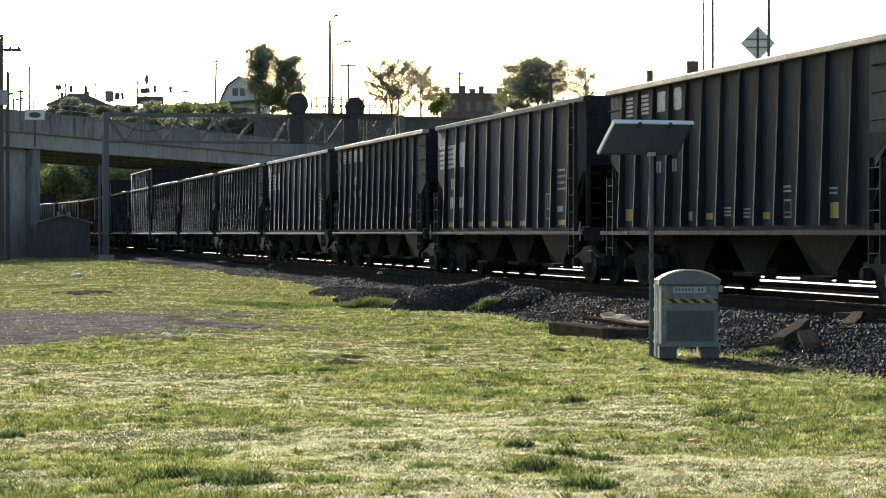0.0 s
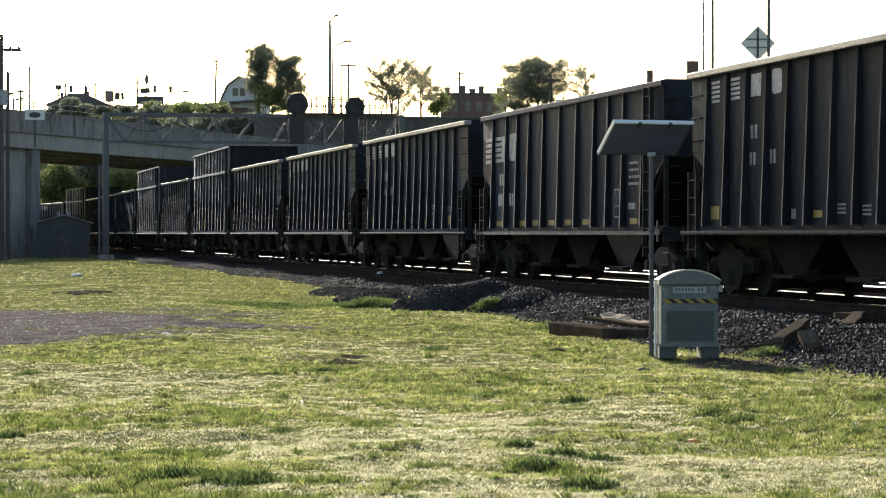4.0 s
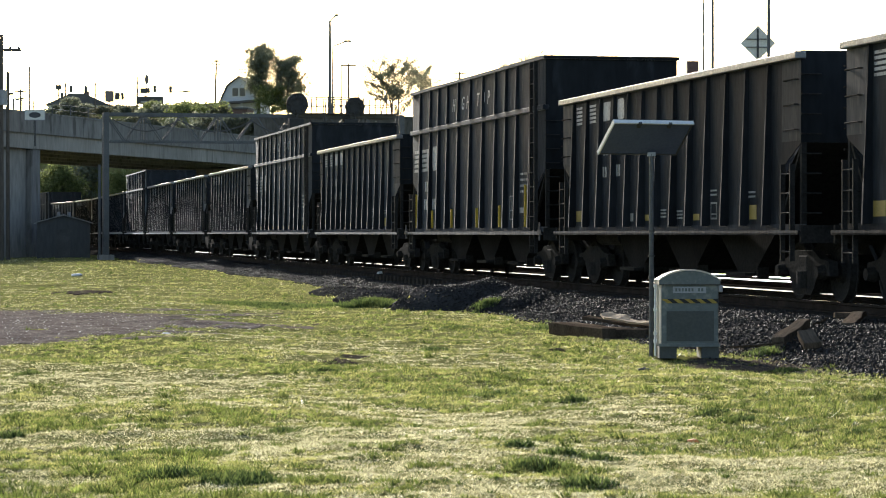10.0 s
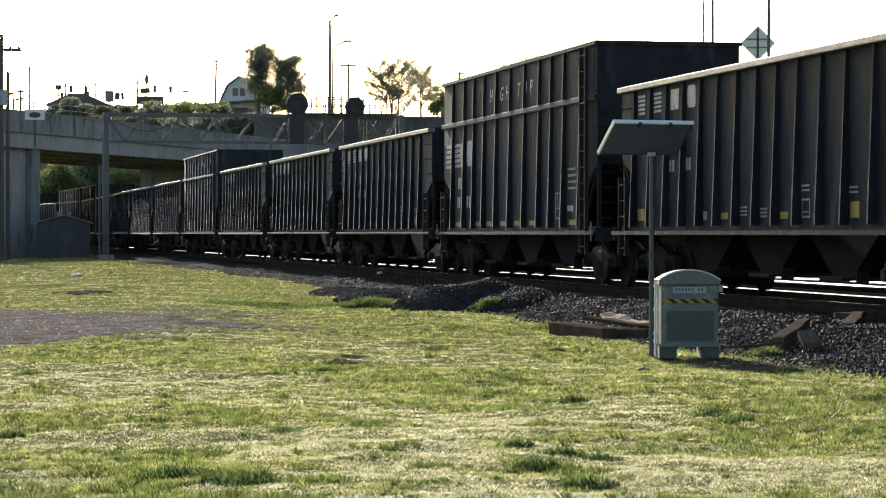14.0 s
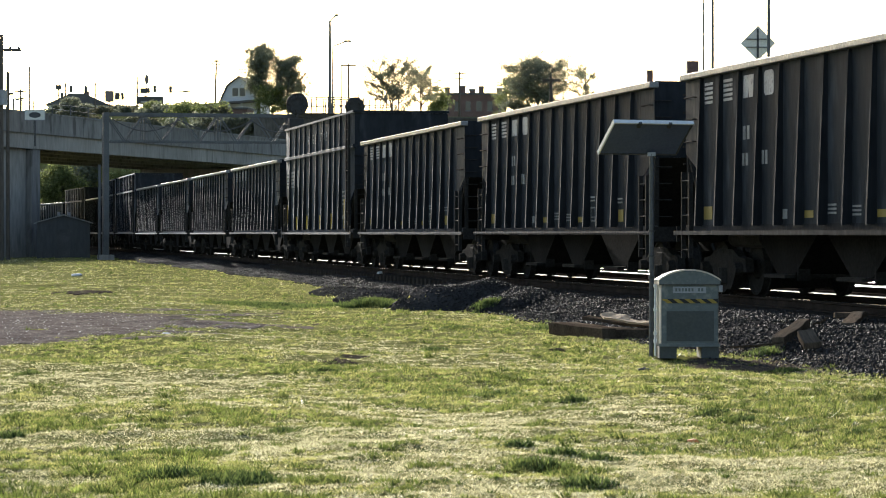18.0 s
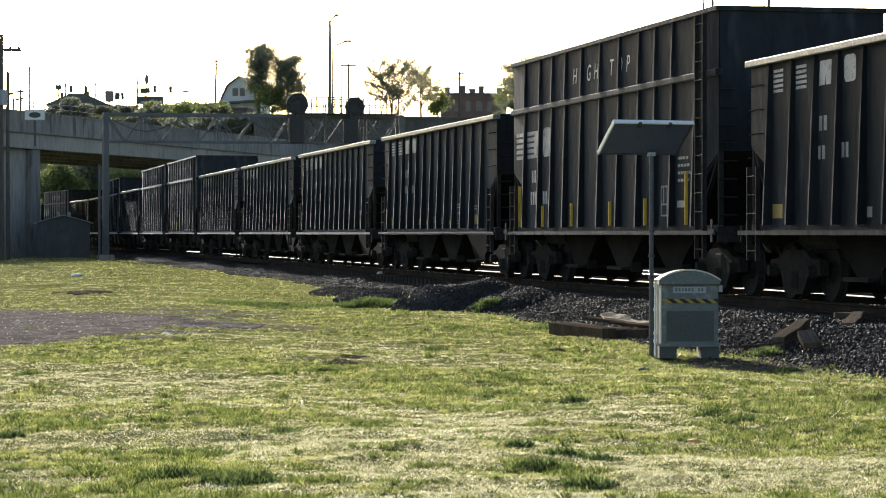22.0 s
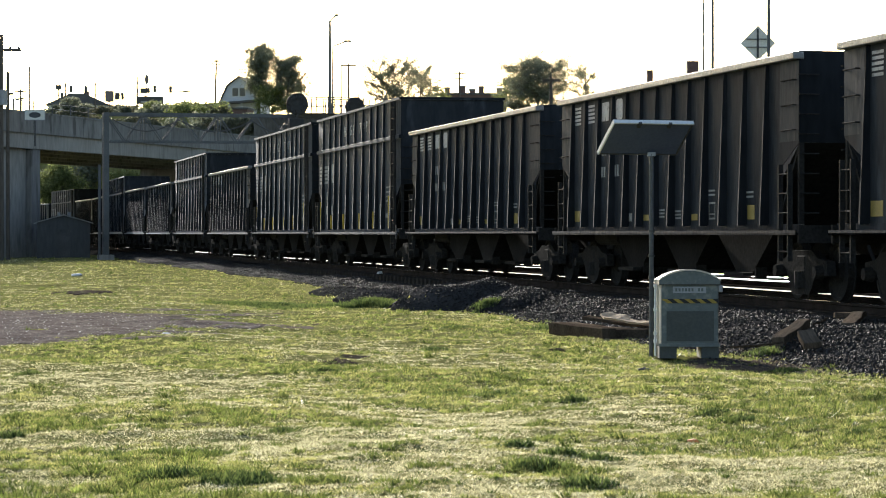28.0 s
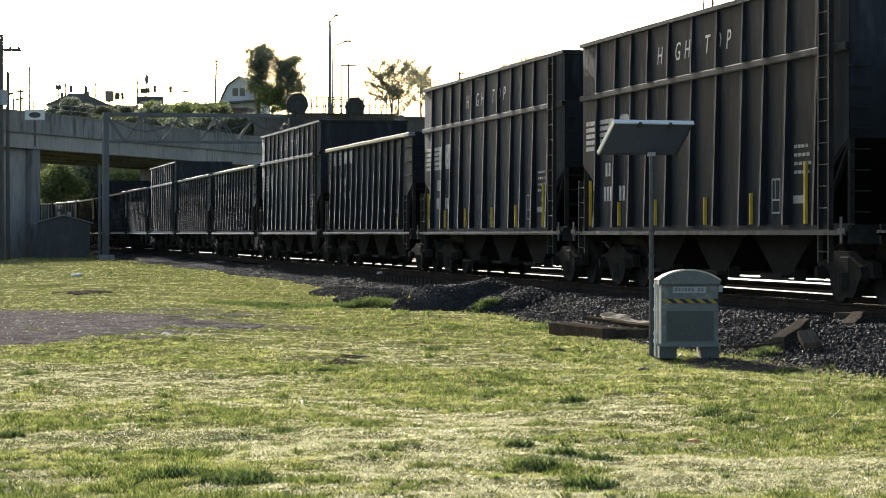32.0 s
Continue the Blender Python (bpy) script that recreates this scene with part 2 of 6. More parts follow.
def box(bm, x0, x1, y0, y1, z0, z1, m=None, bevel=0.0):
    r = bmesh.ops.create_cube(bm, size=1.0)
    mat = Matrix.Translation(((x0 + x1) / 2, (y0 + y1) / 2, (z0 + z1) / 2)) @ Matrix.Diagonal((x1 - x0, y1 - y0, z1 - z0, 1))
    bmesh.ops.transform(bm, matrix=(m @ mat) if m else mat, verts=r["verts"])
    if bevel:
        es = list({e for v in r["verts"] for e in v.link_edges})
        bmesh.ops.bevel(bm, geom=es, offset=bevel, segments=2, affect="EDGES", profile=0.5)
    return bm


def cube(*a, **k):
    return box(bmesh.new(), *a, **k)


def bar(bm, a, b, r, r2=None, n=8):
    """A round bar from a to b."""
    a, b = Vector(a), Vector(b)
    d = b - a
    m = Matrix.Translation((a + b) / 2) @ d.to_track_quat("Z", "Y").to_matrix().to_4x4()
    bmesh.ops.create_cone(bm, cap_ends=True, segments=n, radius1=r, radius2=r if r2 is None else r2, depth=d.length, matrix=m)
    return bm


def beam(bm, a, b, w, h):
    """A square bar from a to b, w wide and h high."""
    a, b = Vector(a), Vector(b)
    d = b - a
    m = Matrix.Translation((a + b) / 2) @ d.to_track_quat("X", "Z").to_matrix().to_4x4()
    r = bmesh.ops.create_cube(bm, size=1.0)
    bmesh.ops.transform(bm, matrix=m @ Matrix.Diagonal((d.length, w, h, 1)), verts=r["verts"])
    return bm


def prism(bm, outline, y0, y1, axis="y", m=None):
    """An outline of (a, b) pulled from y0 to y1; axis y: (a, b) are x, z; axis x: y, z; axis z: x, y."""
    def place(a, b, c):
        return {"y": (a, c, b), "x": (c, a, b), "z": (a, b, c)}[axis]
    lo = [bm.verts.new(place(a, b, y0)) for a, b in outline]
    hi = [bm.verts.new(place(a, b, y1)) for a, b in outline]
    k = len(outline)
    bm.faces.new(lo), bm.faces.new(hi[::-1])
    for i in range(k):
        bm.faces.new((lo[i], hi[i], hi[(i + 1) % k], lo[(i + 1) % k]))
    if m:
        bmesh.ops.transform(bm, matrix=m, verts=lo + hi)
    return bm


def thing(name, m, label, category, group=""):
    ob = new(name)
    ob.empty_display_size = 0.3
    ob.matrix_basis = m
    return tagged(ob, label, category, group)


def along(a):
    """The turn about z of a thing whose x axis runs along the track, away from the camera."""
    return math.degrees(a) + 90


# ================= ground and tracks =================
def rise(t):
    t = np.clip(t, 0, 1)
    return t * t * (3 - 2 * t)


def toe(s):
    """Where the ballast ends on the lawn's side."""
    return 10.45 + 1.75 * rise((s - 29) / 50) + 0.25 * np.sin(s * 0.31) + 0.12 * np.sin(s * 1.07 + 1.0)


def patchy(x, y, cell, seed):
    """Smooth random values from 0 to 1 over the ground, with patches about a cell wide."""
    g = np.random.default_rng(seed).random((256, 256))
    u, v = x / cell, y / cell
    i, j = np.floor(u).astype(int), np.floor(v).astype(int)
    f, h = u - i, v - j
    f, h = f * f * (3 - 2 * f), h * h * (3 - 2 * h)
    a = g[i % 256, j % 256] * (1 - f) + g[(i + 1) % 256, j % 256] * f
    b = g[i % 256, (j + 1) % 256] * (1 - f) + g[(i + 1) % 256, (j + 1) % 256] * f
    return a * (1 - h) + b * h


def ground_height(x, y):
    """Lawn, track bed and the town's hill beyond it; works on arrays."""
    d = x * CU + y * SU
    s = -x * SU + y * CU
    bend = np.where(s > CURVE_S, (s - CURVE_S) ** 2 / (2 * CURVE_R), 0)
    d = d + np.minimum(bend, 400)
    z = 0.04 * np.sin(x * 0.9 + y * 0.31) * np.sin(y * 0.17 + 1.3) + 0.01 * np.sin(x * 1.7 - y * 0.6)
    z = z + 0.07 * (patchy(x, y, 1.7, 31) - 0.5) + 0.035 * (patchy(x + 0.3 * y, y, 0.8, 32) - 0.5)
    z = z + (0.040 * (patchy(x, y, 0.42, 33) - 0.5) + 0.022 * (patchy(x, y, 0.2, 34) - 0.5)) * rise((58 - y) / 12) * rise((13.5 - np.abs(x)) / 2)
    z = z * rise((11.5 - d) / 3)
    z = z + 0.20 * rise((d - toe(s) - 0.2) / 1.6)
    hill = 4.5 + 8.0 * rise((s - 110) / 120) + 0.045 * np.clip(s - 230, 0, 340)
    hill = hill * rise((d - 30) / 4) * rise((y - 246.3) / 1.5)
    z = z + hill
    return z


def axis_steps(parts):
    out = []
    for a, b, n in parts:
        out += list(np.linspace(a, b, n, endpoint=False))
    return np.array(out + [parts[-1][1]])


xs = axis_steps([(-1500, -150, 12), (-150, -45, 30), (-45, -14, 62), (-14, 14, 180), (14, 80, 66), (80, 300, 22), (300, 1500, 8)])
ys = axis_steps([(-300, 8, 12), (8, 60, 290), (60, 160, 100), (160, 300, 90), (300, 700, 40), (700, 4000, 12)])
gx, gy = np.meshgrid(xs, ys)
gz = ground_height(gx, gy)
verts = np.stack([gx.ravel(), gy.ravel(), gz.ravel()], 1)
nx, ny = len(xs), len(ys)
i = np.arange((ny - 1) * (nx - 1))
q = i // (nx - 1) * nx + i % (nx - 1)
faces = np.stack([q, q + 1, q + nx + 1, q + nx], 1)


def raw_mesh(name, verts, faces, materials, smooth=False):
    """A mesh from arrays of corners and of equal-sided faces."""
    me = bpy.data.meshes.new(name)
    k = faces.shape[1]
    me.vertices.add(len(verts))
    me.vertices.foreach_set("co", np.asarray(verts, np.float32).ravel())
    me.loops.add(faces.size)
    me.loops.foreach_set("vertex_index", faces.astype(np.int32).ravel())
    me.polygons.add(len(faces))
    me.polygons.foreach_set("loop_start", np.arange(0, faces.size, k, dtype=np.int32))
    me.update(calc_edges=True)
    for m in materials:
        me.materials.append(m)
    if smooth:
        me.shade_smooth()
    return me


def sheet(name, x, y, z, material, floor=-0.15):
    """A sheet over a grid of places, left out where it lies below the floor."""
    ny, nx = x.shape
    i = np.arange((ny - 1) * (nx - 1))
    q = i // (nx - 1) * nx + i % (nx - 1)
    f = np.stack([q, q + 1, q + nx + 1, q + nx], 1)
    f = f[(z.ravel()[f] > floor).any(1)]
    return new(name, raw_mesh(name, np.stack([x.ravel(), y.ravel(), z.ravel()], 1), f, [material], True))


ground = new("ground", raw_mesh("ground", verts, faces, [M_SOIL], True))
tagged(ground, "uneven mown lawn with bare soil, rising to a hill", "ground", kind="structure")


def ribbon(name, outline, s0, s1, material, label, category, step=6.0, closed=True):
    """An outline of (d, z) drawn along the track from s0 to s1."""
    bm = bmesh.new()
    rings = []
    for s in np.arange(s0, s1 + 0.01, step):
        rings.append([bm.verts.new((*track(s, d)[:2], z)) for d, z in outline])
    k = len(outline)
    for a, b in zip(rings, rings[1:]):
        for j in range(k if closed else k - 1):
            bm.faces.new((a[j], a[(j + 1) % k], b[(j + 1) % k], b[j]))
    if closed:
        bm.faces.new(rings[0]), bm.faces.new(rings[-1])
    ob = part(name, bm, material)
    return tagged(ob, label, category, kind="structure")


def bed_height(s, d):
    t = toe(s)
    z = np.interp(d - t, [0.0, 1.5], [0.0, 0.33])
    z = np.where(d > t + 1.5, 0.35, z)
    return z + 0.03 * np.sin(s * 2.1 + d * 3) * np.sin(d * 2.3 - s * 0.7)


bed_d = np.array([-0.4, -0.1, 0.4, 0.8, 1.2, 1.6])
bm = bmesh.new()
rings = []
for s in np.concatenate([np.arange(-60, 20, 4.0), np.arange(20, 110, 1.0), np.arange(110, 464, 4.0)]):
    t = float(toe(s))
    row = [(t - 0.3, -0.25)] + [(t + o, float(bed_height(s, t + o)) - 0.03) for o in bed_d] + [(17.2, 0.30), (17.9, 0.34), (22.5, 0.34), (25.5, 0.1), (25.5, -0.4)]
    rings.append([bm.verts.new((*track(s, d)[:2], z)) for d, z in row])
for a, b in zip(rings, rings[1:]):
    for j in range(len(a) - 1):
        bm.faces.new((a[j], a[j + 1], b[j + 1], b[j]))
track_bed = tagged(part("track_bed", bm, M_BALLAST), "dark crushed-stone ballast bed under two railway tracks", "ballast", kind="structure")
# added pale strips: the sun's glare beyond the train, put into the ground's colour
for d0, d1, zt in ((16.12, 16.8, 0.48), (18.85, 19.4, 0.45)):
    ribbon("pavement", [(d0, 0.2), (d0 + 0.12, zt), (d1 - 0.12, zt), (d1, 0.2)], -40, 440, M_GLARE, "pale gravel strip among the rails, standing in for sun glare", "gravel")
RAIL_SHAPE = [(-0.07, 0.0), (0.07, 0.0), (0.07, 0.02), (0.012, 0.035), (0.012, 0.12), (0.036, 0.13), (0.036, 0.165), (0.03, 0.172),
              (-0.03, 0.172), (-0.036, 0.165), (-0.036, 0.13), (-0.012, 0.12), (-0.012, 0.035), (-0.07, 0.02)]
TRACKS = (AXIS, AXIS + 4.80)
for axis_d in TRACKS:
    for off in (-0.755, 0.755):
        r = ribbon("rail", [(axis_d + off + a, RAIL - 0.172 + b) for a, b in RAIL_SHAPE], -40, 440, M_RAIL,
                   "worn steel rail, polished on its head", "rail", step=8.0)
        r.data.materials.append(M_RUST)
        k = len(RAIL_SHAPE)
        for f in r.data.polygons:
            f.material_index = 0 if f.center.z > RAIL - 0.005 else 1

# ================= the train =================
HALF, TOP, SILL, DECK = 7.12, 3.81, 1.02, 1.17    # half length of a body, top, underside and top of the side sill
SHEET = 1.45                                      # side sheet, from the car's middle
RIBS_A = [0.067, 0.14, 0.209, 0.278, 0.347, 0.413, 0.483, 0.552, 0.618, 0.685, 0.755, 0.826, 0.902]
RIBS_B = [0.07, 0.163, 0.238, 0.315, 0.405, 0.502, 0.598, 0.692, 0.765, 0.84, 0.933]


def along_car(u):
    return HALF - u * 2 * HALF


def truck_meshes():
    out = {}
    bm = bmesh.new()
    # cast side frame: arched top, pedestals at both ends, window for the springs
    prism(bm, [(-1.15, 0.40), (-1.12, 0.62), (-0.75, 0.66), (-0.45, 0.78), (0.45, 0.78), (0.75, 0.66), (1.12, 0.62), (1.15, 0.40),
               (1.0, 0.40), (0.97, 0.52), (0.70, 0.50), (0.46, 0.20), (0.34, 0.10), (-0.34, 0.10), (-0.46, 0.20), (-0.70, 0.50),
               (-0.97, 0.52), (-1.0, 0.40)], -0.07, 0.07)
    out["side_frame"] = mesh_of("side_frame", bm, M_UNDER)
    # axle and two flanged wheels, turned from one profile
    half_profile = [(0.0, 0.095), (0.62, 0.095), (0.66, 0.15), (0.68, 0.17), (0.70, 0.40), (0.68, 0.42), (0.68, 0.485), (0.705, 0.485), (0.71, 0.457), (0.81, 0.45),
                    (0.81, 0.40), (0.78, 0.38), (0.77, 0.18), (0.83, 0.15), (0.86, 0.085), (1.12, 0.085)]
    profile = [(-y, r) for y, r in half_profile[:0:-1]] + half_profile
    bm = bmesh.new()
    rings = [[bm.verts.new((r * math.cos(2 * math.pi * j / 22), y, r * math.sin(2 * math.pi * j / 22))) for j in range(22)] for y, r in profile]
    for p, q in zip(rings, rings[1:]):
        for j in range(22):
            bm.faces.new((p[j], p[(j + 1) % 22], q[(j + 1) % 22], q[j]))
    bm.faces.new(rings[0]), bm.faces.new(rings[-1])
    out["wheelset"] = mesh_of("wheelset", bm, M_UNDER)
    bm = cube(-0.2, 0.2, -1.08, 1.08, 0.42, 0.72, bevel=0.04)
    box(bm, -0.42, 0.42, -0.95, 0.95, 0.12, 0.40, bevel=0.02)       # spring plank and brake beams
    out["bolster"] = mesh_of("bolster", bm, M_UNDER)
    bm = bar(bmesh.new(), (0, 0, 0.2), (0, 0, 0.46), 0.17, n=12)
    out["spring"] = mesh_of("spring", bm, M_UNDER)
    bm = bmesh.new()
    bmesh.ops.create_cone(bm, cap_ends=True, segments=12, radius1=0.12, radius2=0.09, depth=0.14, matrix=pose(0, 0, 0, -90))
    out["bearing_cap"] = mesh_of("bearing_cap", bm, M_UNDER)
    return out


TRUCK = truck_meshes()


def add_truck(car, x):
    truck = part("bogie", TRUCK["bolster"], None, car, "greasy cast-steel bogie with two axles", pose(x, 0, 0))
    for y in (-1.0, 1.0):
        part("side_frame", TRUCK["side_frame"], None, truck, at=pose(0, y, 0))
        part("spring", TRUCK["spring"], None, truck, at=pose(0, y, 0))
        for dx in (-0.89, 0.89):
            part("bearing_cap", TRUCK["bearing_cap"], None, truck, at=pose(dx, y * 1.12, 0.457, 0, 0, 0 if y > 0 else 180))
    for dx in (-0.89, 0.89):
        part("wheelset", TRUCK["wheelset"], None, truck, at=pose(dx, 0, 0.457))


def ladder_mesh(width, z0, z1, rungs, stile=0.022, depth=0.07):
    bm = bmesh.new()
    for x in (-width / 2, width / 2):
        box(bm, x - stile, x + stile, 0, 0.012, z0, z1)
        box(bm, x - 0.006, x + 0.006, -depth, 0.012, z0, z1)
    for j in range(rungs):
        z = z0 + (z1 - z0) * (j + 0.5) / rungs
        bar(bm, (-width / 2, 0, z), (width / 2, 0, z), 0.011, n=6)
    return mesh_of("ladder", bm, M_LADDER)


def grab_mesh(width):
    bm = bmesh.new()
    bar(bm, (-width / 2, 0.07, 0), (width / 2, 0.07, 0), 0.012, n=6)
    for x in (-width / 2, width / 2):
        bar(bm, (x, 0, 0), (x, 0.075, 0), 0.012, n=6)
    return mesh_of("grab_iron", bm, M_UNDER)


LADDER_LOW = ladder_mesh(0.42, 0.62, 2.1, 5)
LADDER_TALL = ladder_mesh(0.42, 0.62, 3.7, 9)
LADDER_HIGH = ladder_mesh(0.42, 0.62, 4.75, 13)
GRAB = grab_mesh(0.5)
END_POST = mesh_of("end_post", cube(-0.04, 0.04, -0.04, 0.04, DECK, 2.45), M_UNDER)
RUNG = mesh_of("end_rung", box(bar(bmesh.new(), (0, -0.2, 0), (0, 0.13, 0), 0.012, n=6), -0.06, 0.01, 0.11, 0.13, -0.012, 0.012), M_UNDER)


def letter_mesh(text, size, shear=0.25):
    curve = bpy.data.curves.new("letters", "FONT")
    curve.body, curve.size, curve.shear, curve.extrude = text, size, shear, 0.002
    curve.align_x = "CENTER"
    ob = new("letters", curve)
    me = bpy.data.meshes.new_from_object(ob.evaluated_get(bpy.context.evaluated_depsgraph_get()))
    bpy.data.objects.remove(ob)
    me.materials.append(M_LETTER)
    return me


def mark(car, name, u0, u1, z0, z1, material, proud=0.006, label="", lean=0.0, y=SHEET):
    """A painted patch on the near side sheet."""
    bm = bmesh.new()
    x0, x1 = along_car(u0), along_car(u1)
    prism(bm, [(x0 - lean * (z0 - z0), z0), (x1, z0), (x1 - lean * (z1 - z0), z1), (x0 - lean * (z1 - z0), z1)], y, y + proud)
    return part(name, bm, material, car, label)


RIB_MESH = {}


def rib_mesh(z0, z1, wide, deep0, deep1):
    """A box-section rib, deeper at its foot than at its top."""
    key = (z0, z1, wide, deep0, deep1)
    if key not in RIB_MESH:
        bm = bmesh.new()
        rows = []
        for z, d in ((z0, deep0), (z1, deep1)):
            rows.append([bm.verts.new(p) for p in ((-wide, 0, z), (-wide * 0.8, d, z), (wide * 0.8, d, z), (wide, 0, z))])
        bm.faces.new(rows[0]), bm.faces.new(rows[1][::-1])
        for j in range(4):
            bm.faces.new((rows[0][j], rows[0][(j + 1) % 4], rows[1][(j + 1) % 4], rows[1][j]))
        RIB_MESH[key] = mesh_of("rib", bm, M_CAR)
    return RIB_MESH[key]


def hopper_car(kind, m, label):
    """kind A: close ribs and corner sheets greyed as if sunlit; B: wide uneven panels; H: B with a raised top."""
    half = HALF if kind == "A" else HALF + 0.22
    car = thing("hopper_car", m, label, "rail car", "cars of the train")
    ribs = RIBS_A if kind == "A" else RIBS_B
    cut = [(-half, 2.42), (-half + 0.78, 2.08), (-half + 0.78, DECK), (half - 0.78, DECK), (half - 0.78, 2.08), (half, 2.42), (half, TOP - 0.12),
           (-half, TOP - 0.12)]
    for y in (SHEET, -SHEET):
        part("side_sheet", prism(bmesh.new(), cut, y - 0.012, y), M_CAR, car)
    deep, lip = (0.15, 0.055) if kind == "A" else (0.13, 0.06)
    wide = 0.035 if kind == "A" else 0.05
    for u in ribs:
        x = along_car(u)
        part("rib", rib_mesh(DECK, TOP - 0.12, wide, deep, lip), None, car, at=pose(x, SHEET, 0))
        part("rib", rib_mesh(DECK, TOP - 0.12, wide, deep, lip), None, car, at=pose(x, -SHEET, 0, 0, 0, 180))
    for y in (1, -1):
        bm = cube(-half - 0.03, half + 0.03, y * SHEET - 0.07, y * SHEET + (0.11 if kind == "A" else 0.07) * y, TOP - 0.125, TOP - 0.015, bevel=0.015)
        part("top_chord", bm, M_CHORD if kind == "A" else M_CAR, car, "worn top chord coloured bright as if sunlit" if kind == "A" else "")
        bm = bmesh.new()
        box(bm, -half - 0.25, half + 0.25, y * SHEET - 0.02, y * SHEET + 0.15 * y, SILL, SILL + 0.03)
        box(bm, -half - 0.25, half + 0.25, y * SHEET, y * SHEET + 0.02 * y, SILL, DECK + 0.02)
        box(bm, -half - 0.25, half + 0.25, y * SHEET + 0.13 * y, y * SHEET + 0.15 * y, SILL, SILL + 0.07)
        part("side_sill", bm, M_CAR, car)
    for e in (1, -1):
        x = e * half
        bm = cube(min(x, x - 0.02 * e), max(x, x - 0.02 * e), -SHEET, SHEET, 2.42, TOP)
        part("end_sheet", bm, M_CAR, car)
        bm = bmesh.new()
        prism(bm, [(x - 0.01 * e, 2.42), (e * 5.2, 1.17), (e * 5.15, 1.13), (x - 0.06 * e, 2.40)], -SHEET + 0.02, SHEET - 0.02)
        part("slope_sheet", bm, M_HOPPER, car)
        for y in (SHEET - 0.05, -SHEET + 0.05, -0.5, 0.5):
            part("end_post", END_POST, None, car, at=pose(x - 0.05 * e, y, 0))
        for y in (SHEET - 0.05, -SHEET + 0.05):
            part("end_brace", beam(bmesh.new(), (x - 0.05 * e, y, 2.4), (e * 6.1, y, DECK), 0.06, 0.06), M_UNDER, car)
        bm = cube(min(x - 0.9 * e, x + 0.25 * e), max(x - 0.9 * e, x + 0.25 * e), -1.55, 1.55, SILL, SILL + 0.06)
        box(bm, min(x + 0.2 * e, x + 0.27 * e), max(x + 0.2 * e, x + 0.27 * e), -1.55, 1.55, SILL - 0.12, DECK)
        part("end_platform", bm, M_UNDER, car)
        bm = cube(min(x, e * 7.95), max(x, e * 7.95), -0.13, 0.13, 0.74, 1.0, bevel=0.03)
        prism(bm, [(e * 7.85, 0.68), (e * 8.06, 0.68), (e * 8.06, 1.06), (e * 7.85, 1.06)], -0.2, 0.17)
        part("coupler", bm, M_UNDER, car)
        bm = bar(bmesh.new(), (e * 7.4, 0.45, 0.85), (e * 7.75, 0.4, 0.45), 0.03)
        bar(bm, (e * 7.75, 0.4, 0.45), (e * 8.05, 0.25, 0.5), 0.03)
        part("air_hose", bm, M_UNDER, car)
        for y in (1, -1):
            high = {"A": LADDER_LOW, "B": LADDER_TALL, "H": LADDER_HIGH, "T": LADDER_HIGH}[kind if e < 0 else "A"]
            part("ladder", high, None, car, "worn steel ladder", pose(x - 0.36 * e - (0.35 * e if kind != "A" and e < 0 else 0), y * (SHEET + 0.12), 0, 0, 0, 0 if y > 0 else 180))
            if kind == "A":
                for z in (2.62, 3.0, 3.38):
                    part("grab_iron", GRAB, None, car, at=pose(x - 0.36 * e, y * SHEET, z, 0, 0, 0 if y > 0 else 180))
                bm = cube(min(x, x - 0.86 * e), max(x, x - 0.86 * e), min(y * SHEET, y * (SHEET + 0.006)), max(y * SHEET, y * (SHEET + 0.006)), 2.45, TOP - 0.14)
                part("corner_sheet", bm, M_CORNER, car, "corner sheet coloured grey as if sunlit")
            if y > 0 and (e < 0 or kind == "A"):
                for j in range(8):
                    part("end_rung", RUNG, None, car, at=pose(x + 0.06 * e, y * (SHEET - 0.1), 1.35 + j * 0.3))
        if kind != "A":
            bm = cube(x + 0.12 * e - 0.16, x + 0.12 * e + 0.16, SHEET + 0.155, SHEET + 0.175, SILL + 0.02, SILL + 0.10)
            prism(bm, [(x + 0.12 * e - 0.05, SILL - 0.12), (x + 0.12 * e + 0.05, SILL - 0.12), (x + 0.12 * e + 0.05, SILL + 0.26), (x + 0.12 * e - 0.05, SILL + 0.26)], SHEET + 0.155, SHEET + 0.172)
            part("lever_bracket", bm, M_CORNER, car, "worn grey bracket on the sill's end")
        add_truck(car, e * 6.17)
    part("centre_sill", cube(-7.6, 7.6, -0.2, 0.2, 0.72, 1.0), M_UNDER, car)
    for c in (-3.25, 0.0, 3.25):
        bm = bmesh.new()
        prism(bm, [(c - 1.62, 1.16), (c - 0.42, 0.40), (c + 0.42, 0.40), (c + 1.62, 1.16)], -1.0, 1.0)
        part("hopper_bay", bm, M_HOPPER, car, "dusty sloping discharge hopper")
        bm = cube(c - 0.5, c + 0.5, -1.2, 1.2, 0.34, 0.40)
        for y in (-0.9, 0.9):
            box(bm, c - 0.56, c - 0.5, y - 0.1, y + 0.1, 0.3, 0.56)
        part("hopper_door", bm, M_UNDER, car)
    bm = bar(bmesh.new(), (-1.0, 0.9, 0.85), (0.6, 0.9, 0.85), 0.16, n=14)
    part("air_tank", bm, M_UNDER, car, at=pose(5.4, 0, 0.12))
